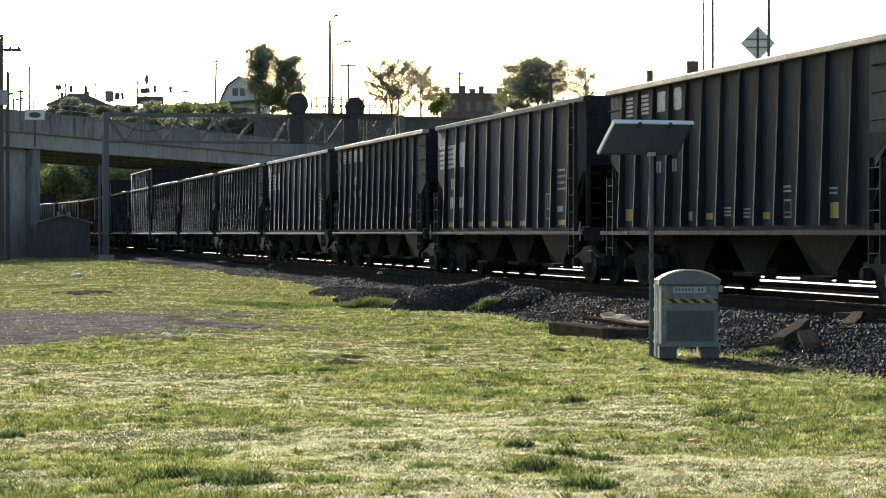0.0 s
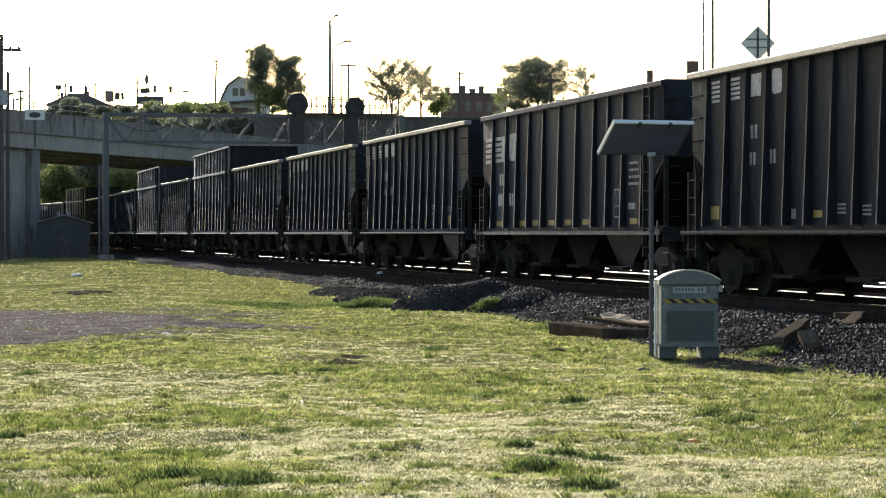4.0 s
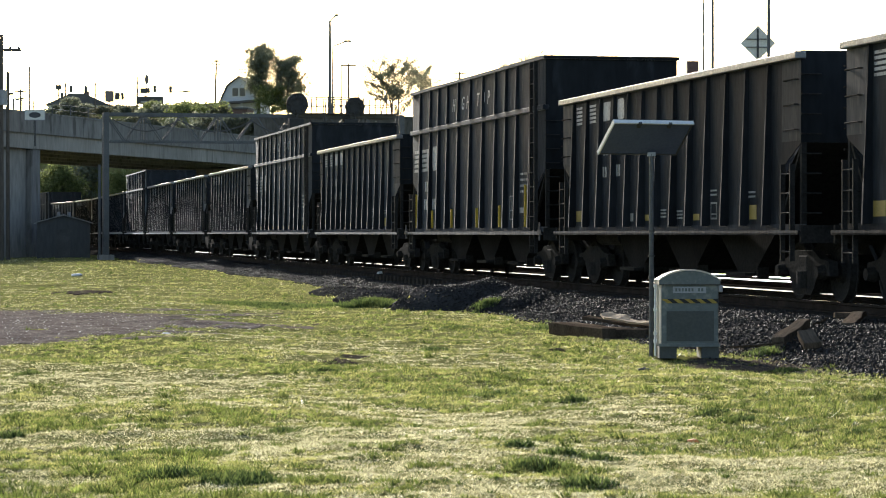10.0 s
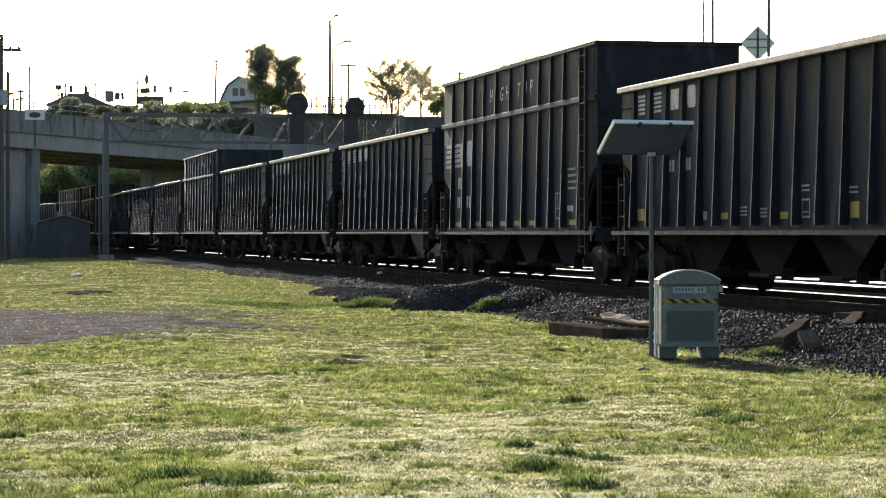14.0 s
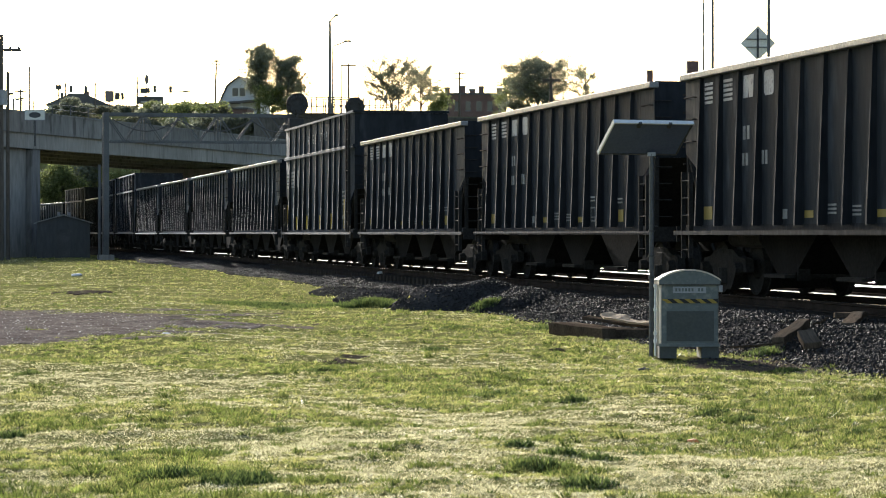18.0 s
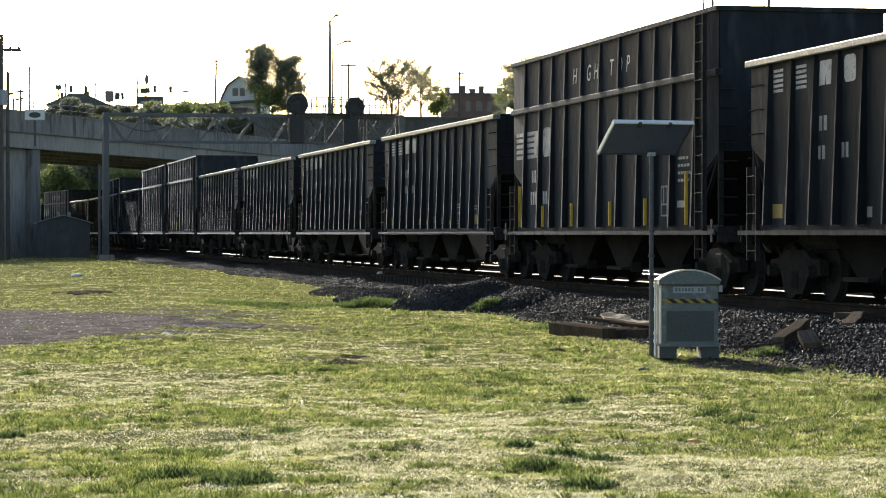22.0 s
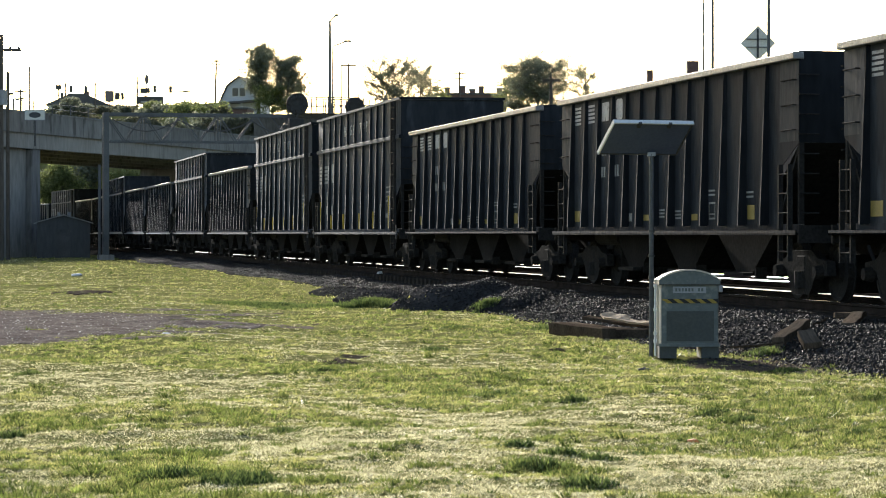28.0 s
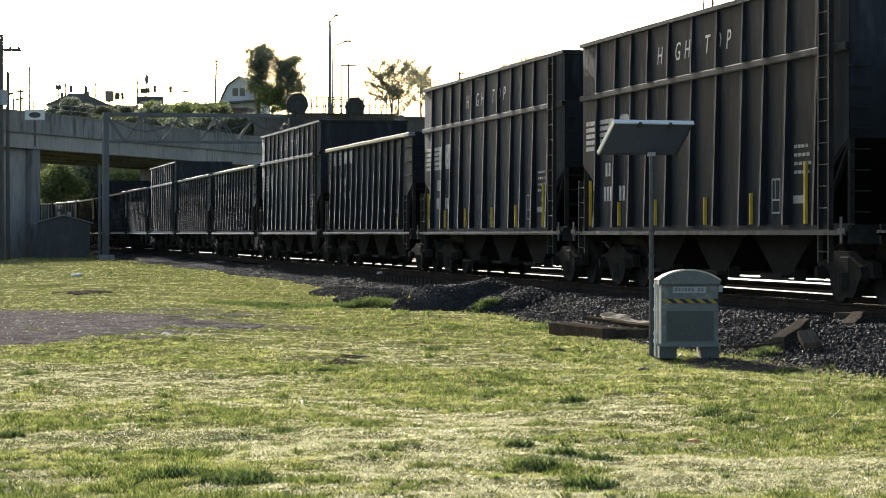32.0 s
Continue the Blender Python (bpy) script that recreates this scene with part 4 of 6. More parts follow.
def signal_bridge():
    x, y, a = track(152.5, 10.9)
    g = thing("signal_bridge", pose(x, y, 0.2, 0, 0, math.degrees(a)), "steel lattice signal bridge across the tracks", "signal bridge")
    span, z0, z1, dp = 18.3, 7.05, 8.7, 1.2
    for px in (0.0, span):
        for py in (0, dp):
            part("post", cube(px - 0.16, px + 0.16, py - 0.16, py + 0.16, -0.4, z1 + 0.1, bevel=0.02), M_TRUSS, g)
            part("footing", cube(px - 0.45, px + 0.45, py - 0.45, py + 0.45, -0.6, 0.12, bevel=0.03), M_CONCRETE, g)
    part("conduit", bar(bmesh.new(), (-0.42, -0.1, -0.2), (-0.42, -0.1, 5.6), 0.09), M_TRUSS, g, "pale conduit pipe")
    n = 16
    w = span / n
    for py in (0, dp):
        part("top_chord", cube(0.2, span - 0.2, py - 0.07, py + 0.07, z1 - 0.09, z1 + 0.09), M_TRUSS, g)
        part("bottom_chord", cube(0.2, span - 0.2, py - 0.07, py + 0.07, z0 - 0.06, z0 + 0.06), M_TRUSS, g)
        for j in range(n):
            b0, b1 = j * w, (j + 1) * w
            up = j % 2 == 0
            part("diagonal", beam(bmesh.new(), (b0, py - 0.04, z1 if up else z0), (b1, py - 0.04, z0 if up else z1), 0.04, 0.075), M_TRUSS, g)
            if j % 4 == 2:
                for k in (-0.10, 0.10):
                    part("vertical", cube(b0 + k - 0.03, b0 + k + 0.03, py - 0.05, py + 0.05, z0, z1), M_TRUSS, g)
    for j in range(0, n + 1, 2):
        for z in (z0, z1):
            part("cross_bar", cube(j * w - 0.04, j * w + 0.04, 0.08, dp - 0.08, z - 0.05, z + 0.05), M_TRUSS, g)
    for j in range(9, n):
        b0, b1 = j * w, (j + 1) * w
        up = j % 2 == 1
        part("counter_diagonal", beam(bmesh.new(), (b0, dp + 0.04, z1 if up else z0), (b1, dp + 0.04, z0 if up else z1), 0.05, 0.09), M_DARKSTEEL, g)
    for z in (z0 + 0.45, z0 + 1.0):
        part("cable_tray", cube(10.6, 17.6, -0.2, -0.1, z - 0.04, z + 0.04), M_DARKSTEEL, g)
    # walkway and handrails over the tracks
    part("walkway", cube(11.4, 18.0, -0.55, dp + 0.3, z1 + 0.11, z1 + 0.16), M_DARKSTEEL, g)
    for py in (-0.55, dp + 0.3):
        for z in (z1 + 0.65, z1 + 1.12):
            part("handrail", bar(bmesh.new(), (11.4, py, z), (18.0, py, z), 0.03), M_DARKSTEEL, g)
        for j in range(10):
            part("baluster", bar(bmesh.new(), (11.4 + j * 0.733, py, z1 + 0.1), (11.4 + j * 0.733, py, z1 + 1.14), 0.04), M_DARKSTEEL, g)
    for px in (11.6, 15.2, 16.9):
        part("stay", beam(bmesh.new(), (px, -0.5, z1), (px + 0.35, -0.5, z1 + 1.5), 0.06, 0.06), M_DARKSTEEL, g)
    disc_signal(g, 11.65, -0.6, 9.38, 0.68)
    disc_signal(g, 15.25, -0.6, 9.25, 0.62)
    for px, h in ((11.6, 0.62), (15.0, 0.55)):
        b = part("relay_case", cube(px - 0.45, px + 0.45, -0.75, -0.2, z0 - 0.05, z0 + 1.45, bevel=0.05), M_BLACKTAPE, g, "dark equipment case hung in the truss")
        part("bracket", cube(px - 0.62, px + 0.62, -0.4, -0.3, z0 + 0.25, z0 + 0.32), M_DARKSTEEL, b)
    for px in (13.4, 15.0):
        part("cage_frame", cube(px - 0.04, px + 0.04, -0.6, -0.5, z0, z1 + 0.9), M_DARKSTEEL, g)
    for j, (u0, u1) in enumerate(((0.4, 4.4), (4.4, 8.9), (8.9, 12.2))):
        bm = bmesh.new()
        pts = [(u0 + (u1 - u0) * t / 6, -0.12, z1 - 0.35 - 0.7 * math.sin(math.pi * t / 6)) for t in range(7)]
        for p0, p1 in zip(pts, pts[1:]):
            bar(bm, p0, p1, 0.035, n=6)
        part("slack_cable", bm, M_DARKSTEEL, g)
    return g


signal_bridge()


# ================= hut, poles, signs =================
def hut():
    h = thing("trackside_hut", pose(-25.61, 168.0, 0.0, 0, 0, 8), "small dark gabled signal hut beside the track", "hut")
    w, dp, e, r = 1.75, 1.5, 2.38, 2.86
    part("wall", prism(bmesh.new(), [(-w, -0.1), (w, -0.1), (w, e), (0, r - 0.05), (-w, e)], -dp, dp), M_HUT, h)
    for sx in (1, -1):
        part("roof_slope", prism(bmesh.new(), [(0, r + 0.05), (sx * (w + 0.22), e - 0.04), (sx * (w + 0.22), e - 0.10), (0, r - 0.02)], -dp - 0.2, dp + 0.2), M_CHORD, h, "pale metal roof edge")
    part("door", cube(-0.45, 0.45, -dp - 0.03, -dp - 0.003, 0.0, 1.9), M_DARKSTEEL, h)
    for x in (-0.35, 0.35):
        part("roof_vent", bar(bmesh.new(), (x, -0.4, r - 0.2), (x, -0.4, r + 0.22), 0.12), M_GALV, h)
    return h


hut()


def pole_wire(name, a, b, sag, r, parent=None):
    bm = bmesh.new()
    a, b = Vector(a), Vector(b)
    pts = [a.lerp(b, t / 10) - Vector((0, 0, sag * 4 * (t / 10) * (1 - t / 10))) for t in range(11)]
    for p0, p1 in zip(pts, pts[1:]):
        bar(bm, p0, p1, r, n=5)
    return part(name, bm, M_DARKSTEEL, parent)


def utility_pole(x, y, z0, z1, arms, r=0.14, lean=0.0, label="wooden utility pole with cross-arm", insulators=True):
    p = thing("utility_pole", pose(x, y, z0, 0, lean), label, "utility pole", "utility poles")
    h = z1 - z0
    part("post", bar(bmesh.new(), (0, 0, -0.5), (0, 0, h), r * 1.2, r * 0.8, n=10), M_WOODPOLE, p)
    for dz, half in arms:
        arm = part("cross_arm", cube(-half, half, -r - 0.1, -r * 0.7, h - dz - max(0.07, r * 0.6), h - dz + max(0.07, r * 0.6)), M_WOODPOLE, p)
        if insulators:
            for sx in (-0.9, -0.45, 0.45, 0.9):
                part("insulator", bar(bmesh.new(), (sx * half, -r, h - dz + 0.07), (sx * half, -r, h - dz + 0.28), 0.06, 0.03, n=8), M_DARKSTEEL, arm)
    return p


def light_mast(x, y, z0, z1, arm, r=0.11, label="tall grey street lamp with cobra head"):
    p = thing("street_lamp", pose(x, y, z0), label, "street lamp", "street lamps")
    h = z1 - z0
    part("pole", bar(bmesh.new(), (0, 0, -0.5), (0, 0, h), r * 1.3, r * 0.7, n=10), M_TRUSS, p)
    if arm:
        part("arm", bar(bmesh.new(), (0, 0, h - 0.05), (arm * 0.7, 0, h + 0.75), 0.10), M_TRUSS, p)
        part("lamp_head", cube(min(arm * 0.6, arm), max(arm * 0.6, arm), -0.25, 0.25, h + 0.65, h + 0.95, bevel=0.1), M_DARKSTEEL, p)
    return p


def hill_z(x, y):
    return float(ground_height(np.array([x]), np.array([y]))[0])


def on_hill(fn, x, y, z1, *rest, **kw):
    return fn(x, y, hill_z(x, y) - 0.2, z1, *rest, **kw)


near_pole = on_hill(utility_pole, -26.62, 150.0, 13.60, [(0.92, 1.2)], r=0.13, label="dark wooden utility pole with long cross-arm")
on_hill(utility_pole, -26.94, 154.0, 11.61, [(1.35, 0.35)], r=0.12, label="short wooden pole with transformer", insulators=False)
part("transformer", bar(bmesh.new(), (0.0, -0.3, 0), (0, -0.3, 0.9), 0.25, n=14), M_GALV, near_pole, at=pose(0.15, 0, 9.58))
for z, z2 in ((8.9, 10.2), (8.2, 9.0)):
    tagged(pole_wire("cable", (-26.58, 149.7, z), (-36.44, 200, z2), 0.8, 0.03), "thin black overhead cable", "cable")
on_hill(light_mast, -15.00, 330.0, 29.79, 1.1, r=0.21)
on_hill(light_mast, -17.72, 400.0, 31.77, 3.0, r=0.15)
on_hill(utility_pole, -15.94, 420.0, 30.42, [(0.45, 1.3)], r=0.2)
on_hill(utility_pole, -17.49, 430.0, 30.52, [], r=0.12, label="thin bare dark pole")
on_hill(utility_pole, -34.88, 380.0, 28.19, [(0.25, 0.4), (0.7, 0.7)], r=0.15, lean=1.8)
on_hill(utility_pole, 2.64, 400.0, 27.78, [(0.5, 1.1), (1.3, 0.8)], r=0.17)
on_hill(utility_pole, 10.42, 240.0, 16.87, [(0.5, 0.9)], r=0.2)
on_hill(utility_pole, -43.24, 260.0, 19.09, [], r=0.11, label="bare dark wooden pole")
on_hill(utility_pole, -56.01, 330.0, 20.87, [(0.4, 0.8), (1.4, 0.7)], r=0.14)
on_hill(utility_pole, -56.16, 370.0, 24.13, [], r=0.11, label="thin bare dark pole")
on_hill(utility_pole, -51.70, 370.0, 24.22, [], r=0.1, label="thin bare dark pole")
on_hill(utility_pole, -41.80, 340.0, 23.08, [], r=0.13, label="thin bare dark pole")
on_hill(utility_pole, -37.30, 360.0, 22.38, [(0.2, 0.9)], r=0.08, insulators=False, label="signal mast with short arm")
on_hill(light_mast, 10.47, 100.0, 11.9, 0, r=0.04, label="thin grey steel mast")
on_hill(light_mast, 11.27, 104.0, 13.0, 0, r=0.065, label="grey steel lamp post")
on_hill(light_mast, 12.83, 98.0, 13.0, 0, r=0.075, label="grey steel lamp post")


def flat_sign(name, x, y, z, w, h, material, label, post=True, frame_material=None):
    s = thing(name, pose(x, y, z), label, "sign", "far signs")
    part("board", cube(-w / 2, w / 2, -0.08, 0.08, -h / 2, h / 2), material, s)
    if post:
        g = hill_z(x, y)
        part("post", bar(bmesh.new(), (0, 0.1, g - z - 0.3), (0, 0.1, h / 2), 0.09), M_DARKSTEEL, s)
    return s


def diamond_sign():
    x, y, z = 12.53, 99.0, 9.18
    s = thing("diamond_sign", pose(x, y, z), "back of a pale diamond road sign with dark bracing", "sign")
    r = 0.70
    part("board", prism(bmesh.new(), [(0, -r), (r, 0), (0, r), (-r, 0)], -0.01, 0.01), M_SIGN, s)
    part("brace", cube(-0.05, 0.03, -0.05, -0.012, -r + 0.12, r - 0.12), M_DARKSTEEL, s)
    for pz in (-0.16, 0.16):
        k = r - abs(pz) - 0.08
        part("brace", cube(-k, k, -0.085, -0.052, pz - 0.018, pz + 0.018), M_TRUSS, s)
    part("post", bar(bmesh.new(), (0.02, 0.06, hill_z(x, y) - z - 0.3), (0.02, 0.06, -0.1), 0.045), M_DARKSTEEL, s)
    return s


diamond_sign()
flat_sign("road_sign", -57.17, 370.0, 23.37, 0.9, 0.7, M_DARKSTEEL, "dark rectangular road sign seen from behind")
flat_sign("road_sign", -45.58, 340.0, 20.37, 1.2, 1.5, M_SIGNRED, "dull grey-brown square shop sign on a post")
sg = flat_sign("shop_sign", -38.77, 330.0, 19.30, 3.4, 1.05, M_HUT, "long dark sign over a shop")
part("pale_bar", cube(-1.3, 1.4, -0.1, -0.081, -0.35, -0.1), M_DULLWHITE, sg, "illegible pale lettering")
flat_sign("road_sign", -39.76, 332.0, 20.69, 1.3, 0.7, M_DARKSTEEL, "dark sign with pale writing")
sg = thing("oval_sign", pose(-39.41, 331, 22.13), "dark upright oval sign on a pole", "sign")
part("board", bar(bmesh.new(), (0, -0.08, 0), (0, 0.08, 0), 0.55, n=24), M_SIGNRED, sg)
sg.children[0].matrix_basis = Matrix.Diagonal((0.5, 1, 1.15, 1))
part("post", bar(bmesh.new(), (0, 0, -6), (0, 0, -0.5), 0.07), M_DARKSTEEL, sg)
for lx, lz in ((-53.82, 22.54), (-51.70, 22.46), (-47.28, 21.48), (-46.95, 21.48), (-46.38, 21.48), (-41.72, 22.54), (-39.43, 22.46), (-55.13, 21.48)):
    tl = thing("traffic_light", pose(lx, 360, lz), "dark traffic light hanging over a junction", "traffic light", "traffic lights")
    part("housing", cube(-0.2, 0.2, -0.15, 0.15, -0.5, 0.5, bevel=0.04), M_DARKSTEEL, tl)
    for dz in (-0.3, 0, 0.3):
        part("visor", bar(bmesh.new(), (0, -0.3, dz), (0, -0.15, dz), 0.13, n=10), M_DARKSTEEL, tl)
    part("hanger", bar(bmesh.new(), (0, 0, 0.5), (0, 0, 0.9), 0.03), M_DARKSTEEL, tl)
tagged(pole_wire("span_wire", (-56.36, 360, 23.36), (-36.73, 360, 23.03), 0.3, 0.015), "thin black span wire over a junction", "cable")

board = thing("bridge_sign", pose(-27.40, 167.0, 9.57), "white sign board with a grey oval, fixed to the parapet", "sign")
part("board", cube(-0.66, 0.66, -0.04, 0.04, -0.32, 0.32), M_SIGN, board)
part("border", cube(-0.70, 0.70, -0.03, 0.03, -0.36, 0.36), M_DULLWHITE, board)
ov = part("oval", bar(bmesh.new(), (0, -0.055, 0), (0, -0.041, 0), 0.5, n=28), M_DARKSTEEL, board, "grey oval emblem")
ov.matrix_basis = Matrix.Diagonal((0.8, 1, 0.38, 1))
part("post", cube(-0.05, 0.05, 0.05, 0.12, -2.1, 0.3), M_DARKSTEEL, board)

# ================= houses on the hill =================
def gambrel_house():
    x, y = -38.55, 470.0
    z = 23.81
    h = thing("house", pose(x, y, z, 0, 0, -12), "white gambrel-roofed house with a porch", "house")
    w, e, top = 3.6, 2.9, 7.4
    outline = [(-w, -3), (w, -3), (w, e), (w * 0.62, e + 2.9), (0, top), (-w * 0.62, e + 2.9), (-w, e)]
    part("wall", prism(bmesh.new(), outline, 0, 9), M_SIDING, h)
    for pts in ([(w + 0.25, e - 0.2), (w * 0.62 + 0.1, e + 3.0), (w * 0.62 - 0.1, e + 2.85), (w + 0.05, e - 0.2)], [(w * 0.62 + 0.1, e + 3.0), (0, top + 0.2), (0, top), (w * 0.62 - 0.05, e + 2.85)]):
        for sx in (1, -1):
            part("roof_slope", prism(bmesh.new(), [(sx * a, b) for a, b in pts], -0.5, 9.4), M_SHINGLE, h)
    for wx in (-0.7, 0.7):
        win = part("window", cube(wx - 0.55, wx + 0.55, -0.06, 0.0, e + 0.9, e + 2.4), M_GLASS, h)
        part("frame", cube(wx - 0.65, wx + 0.65, -0.03, 0.03, e + 0.8, e + 2.5), M_SIGN, win)
    part("porch_roof", prism(bmesh.new(), [(-w - 1.4, e - 0.9), (w + 1.6, e - 0.2), (w + 1.6, e + 0.15), (-w - 1.4, e - 0.5)], -2.6, 0), M_SHINGLE, h)
    for px in (-w - 1.0, -1.2, 1.2, w + 1.2):
        part("porch_post", cube(px - 0.12, px + 0.12, -2.5, -2.25, -2, e - 0.5), M_SIDING, h)
    part("porch_floor", cube(-w - 1.4, w + 1.6, -2.6, 0, -3, -0.4), M_CONCRETE, h)
    part("door", cube(-2.6, -1.5, -0.05, 0.0, -0.4, 1.8), M_GLASS, h)
    return h


gambrel_house()


def brick_block(x, y, z, w, h, dp, chimneys, label, turn=0.0, windows=6, caps=True):
    b = thing("building", pose(x, y, z, 0, 0, turn), label, "building", "town buildings")
    part("wall", cube(-w / 2, w / 2, 0, dp, hill_z(x, y) - z - 0.5, h), M_BRICK, b)
    part("roof", cube(-w / 2 - 0.2, w / 2 + 0.2, -0.25, dp + 0.2, h, h + 0.3), M_SHINGLE, b)
    for cx, ch, cw in chimneys:
        c = part("chimney", cube(cx - cw / 2, cx + cw / 2, 1.0, 1.0 + cw, h + 0.3, h + 0.3 + ch), M_BRICK, b)
        if caps:
            part("chimney_cap", cube(cx - cw / 2 - 0.1, cx + cw / 2 + 0.1, 0.9, 1.1 + cw, h + 0.1 + ch, h + 0.4 + ch), M_CONCRETE, c)
    for j in range(windows):
        wx = -w / 2 + w * (j + 0.5) / windows
        for wz in (h - 2.0, h - 5.0):
            win = part("window", cube(wx - 0.45, wx + 0.45, -0.02, 0.05, wz - 0.8, wz + 0.8), M_GLASS, b)
            part("sill", cube(wx - 0.55, wx + 0.55, -0.12, 0.0, wz - 0.95, wz - 0.81), M_CONCRETE, win)
    return b


brick_block(5.40, 440.0, 23.00, 11.6, 3.2, 8, [(-4.6, 1.0, 0.9), (-1.9, 1.3, 1.0), (-0.2, 0.7, 1.0), (1.4, 1.2, 0.9), (4.6, 0.9, 1.0)], "dark brick row of houses with many chimneys")
brick_block(14.69, 150.0, 8.38, 4.6, 1.9, 8, [(-2.12, 0.95, 0.36), (0.48, 1.5, 0.70)], "brown brick building with two square chimneys", windows=4, caps=False)
brick_block(-58.99, 400.0, 20.60, 9.0, 1.6, 8, [], "low grey house behind bushes", windows=3)
g = thing("house", pose(-57.63, 392.0, 20.66), "low house with a hipped dark roof", "house")
part("wall", cube(-4.6, 4.6, 0, 7, -5, 1.5), M_SIDING, g)
part("roof", prism(bmesh.new(), [(-5.2, 1.2), (5.2, 1.2), (1.2, 3.0), (-1.2, 3.0)], -0.4, 7.4), M_SHINGLE, g)
part("chimney", cube(0.8, 1.5, 2, 2.8, 2.6, 3.5), M_BRICK, g)
brick_block(-39.90, 400.0, 19.96, 17.0, 1.6, 6, [], "long low grey shed on the hill", turn=-5, windows=7)

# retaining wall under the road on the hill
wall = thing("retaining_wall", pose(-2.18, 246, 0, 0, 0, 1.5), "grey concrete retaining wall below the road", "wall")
part("wall", cube(-16.5, 90, 0, 0.5, 0.0, 12.95), M_SHADEDWALL, wall)
part("coping", cube(-16.6, 90.1, -0.08, 0.58, 12.95, 13.11), M_SHADEDWALL, wall)


# ================= trees and shrubs =================
rng = np.random.default_rng(7)


def leaf_cloud(lumps, count, size, gap=0.5):
    """Small two-sided leaves round lumps (x, y, z, rx, ry, rz), thinned by clumps; returns corners and faces."""
    vol = np.array([l[3] * l[4] * l[5] for l in lumps]) ** 0.75
    pick = rng.choice(len(lumps), count, p=vol / vol.sum())
    L = np.array(lumps)[pick]
    v = rng.normal(size=(count, 3))
    v /= np.linalg.norm(v, axis=1)[:, None]
    rad = rng.random(count) ** 0.45
    # clumps: pull leaves towards random twig ends
    tw = rng.normal(size=(150, 3))
    tw /= np.linalg.norm(tw, axis=1)[:, None]
    near = tw[np.argmax(v @ tw.T + rng.normal(size=(count, 150)) * 0.06, axis=1)]
    v = v * gap + near * (1 - gap) + rng.normal(size=(count, 3)) * 0.12
    c = L[:, :3] + v * rad[:, None] * L[:, 3:]
    a = rng.normal(size=(count, 3))
    a /= np.linalg.norm(a, axis=1)[:, None]
    b = np.cross(a, rng.normal(size=(count, 3)))
    b /= np.linalg.norm(b, axis=1)[:, None]
    s = size * (0.6 + 0.8 * rng.random((count, 1)))
    verts = np.stack([c - a * s, c + b * s * 0.5, c + a * s, c - b * s * 0.5], 1).reshape(-1, 3)
    return verts, np.arange(count * 4).reshape(-1, 4)


def tree(x, y, z, lumps, trunks, count, size, material, label, name="tree"):
    t = thing(name, pose(x, y, z), label, name, "trees on the hill")
    for (x0, x1, z1, r) in trunks:
        bm = bmesh.new()
        bar(bm, (x0, 0, -1.5), ((x0 + x1) / 2, 0.1, z1 * 0.55), r, r * 0.75, n=9)
        bar(bm, ((x0 + x1) / 2, 0.1, z1 * 0.55), (x1, 0, z1), r * 0.75, r * 0.35, n=8)
        part("trunk", bm, M_BARK, t)
        near = sorted(lumps, key=lambda l: abs(l[0] - x1))[:7]
        for l in near:
            f = 0.45 + 0.4 * rng.random()
            bm = bmesh.new()
            p0 = Vector((x0 + (x1 - x0) * f, 0, z1 * f))
            p1 = p0.lerp(Vector(l[:3]), 0.55) + Vector((0, 0, 0.15 * r))
            bar(bm, p0, p1, r * 0.38, r * 0.24, n=6)
            bar(bm, p1, Vector(l[:3]), r * 0.24, r * 0.08, n=6)
            for q in range(3):
                e = Vector(l[:3]) + Vector(rng.normal(size=3)) * l[3] * 0.5
                bar(bm, p1.lerp(Vector(l[:3]), 0.5), e, r * 0.12, r * 0.05, n=5)
            part("limb", bm, M_BARK, t)
    part("crown", raw_mesh("crown", *leaf_cloud(lumps, count, size), [material]), None, t, "uneven leafy crown")
    return t


def lump_ring(n, cx, cz, w, h, r, seed):
    g = np.random.default_rng(seed)
    out = []
    for j in range(n):
        a, k = g.random() * 6.283, g.random() ** 0.5
        q = r * (0.8 + 0.8 * g.random())
        out.append((cx + w * k * math.cos(a), (g.random() - 0.5) * w, cz + h * k * math.sin(a), q, q, q * 0.75))
    return out


def curve_bars(bm, p, r, n=6):
    """Bars along a line of points, from radius r to a fifth of it."""
    k = len(p) - 1
    for j in range(k):
        bar(bm, p[j], p[j + 1], r * (1 - 0.8 * j / k), r * (1 - 0.8 * (j + 1) / k), n=n)


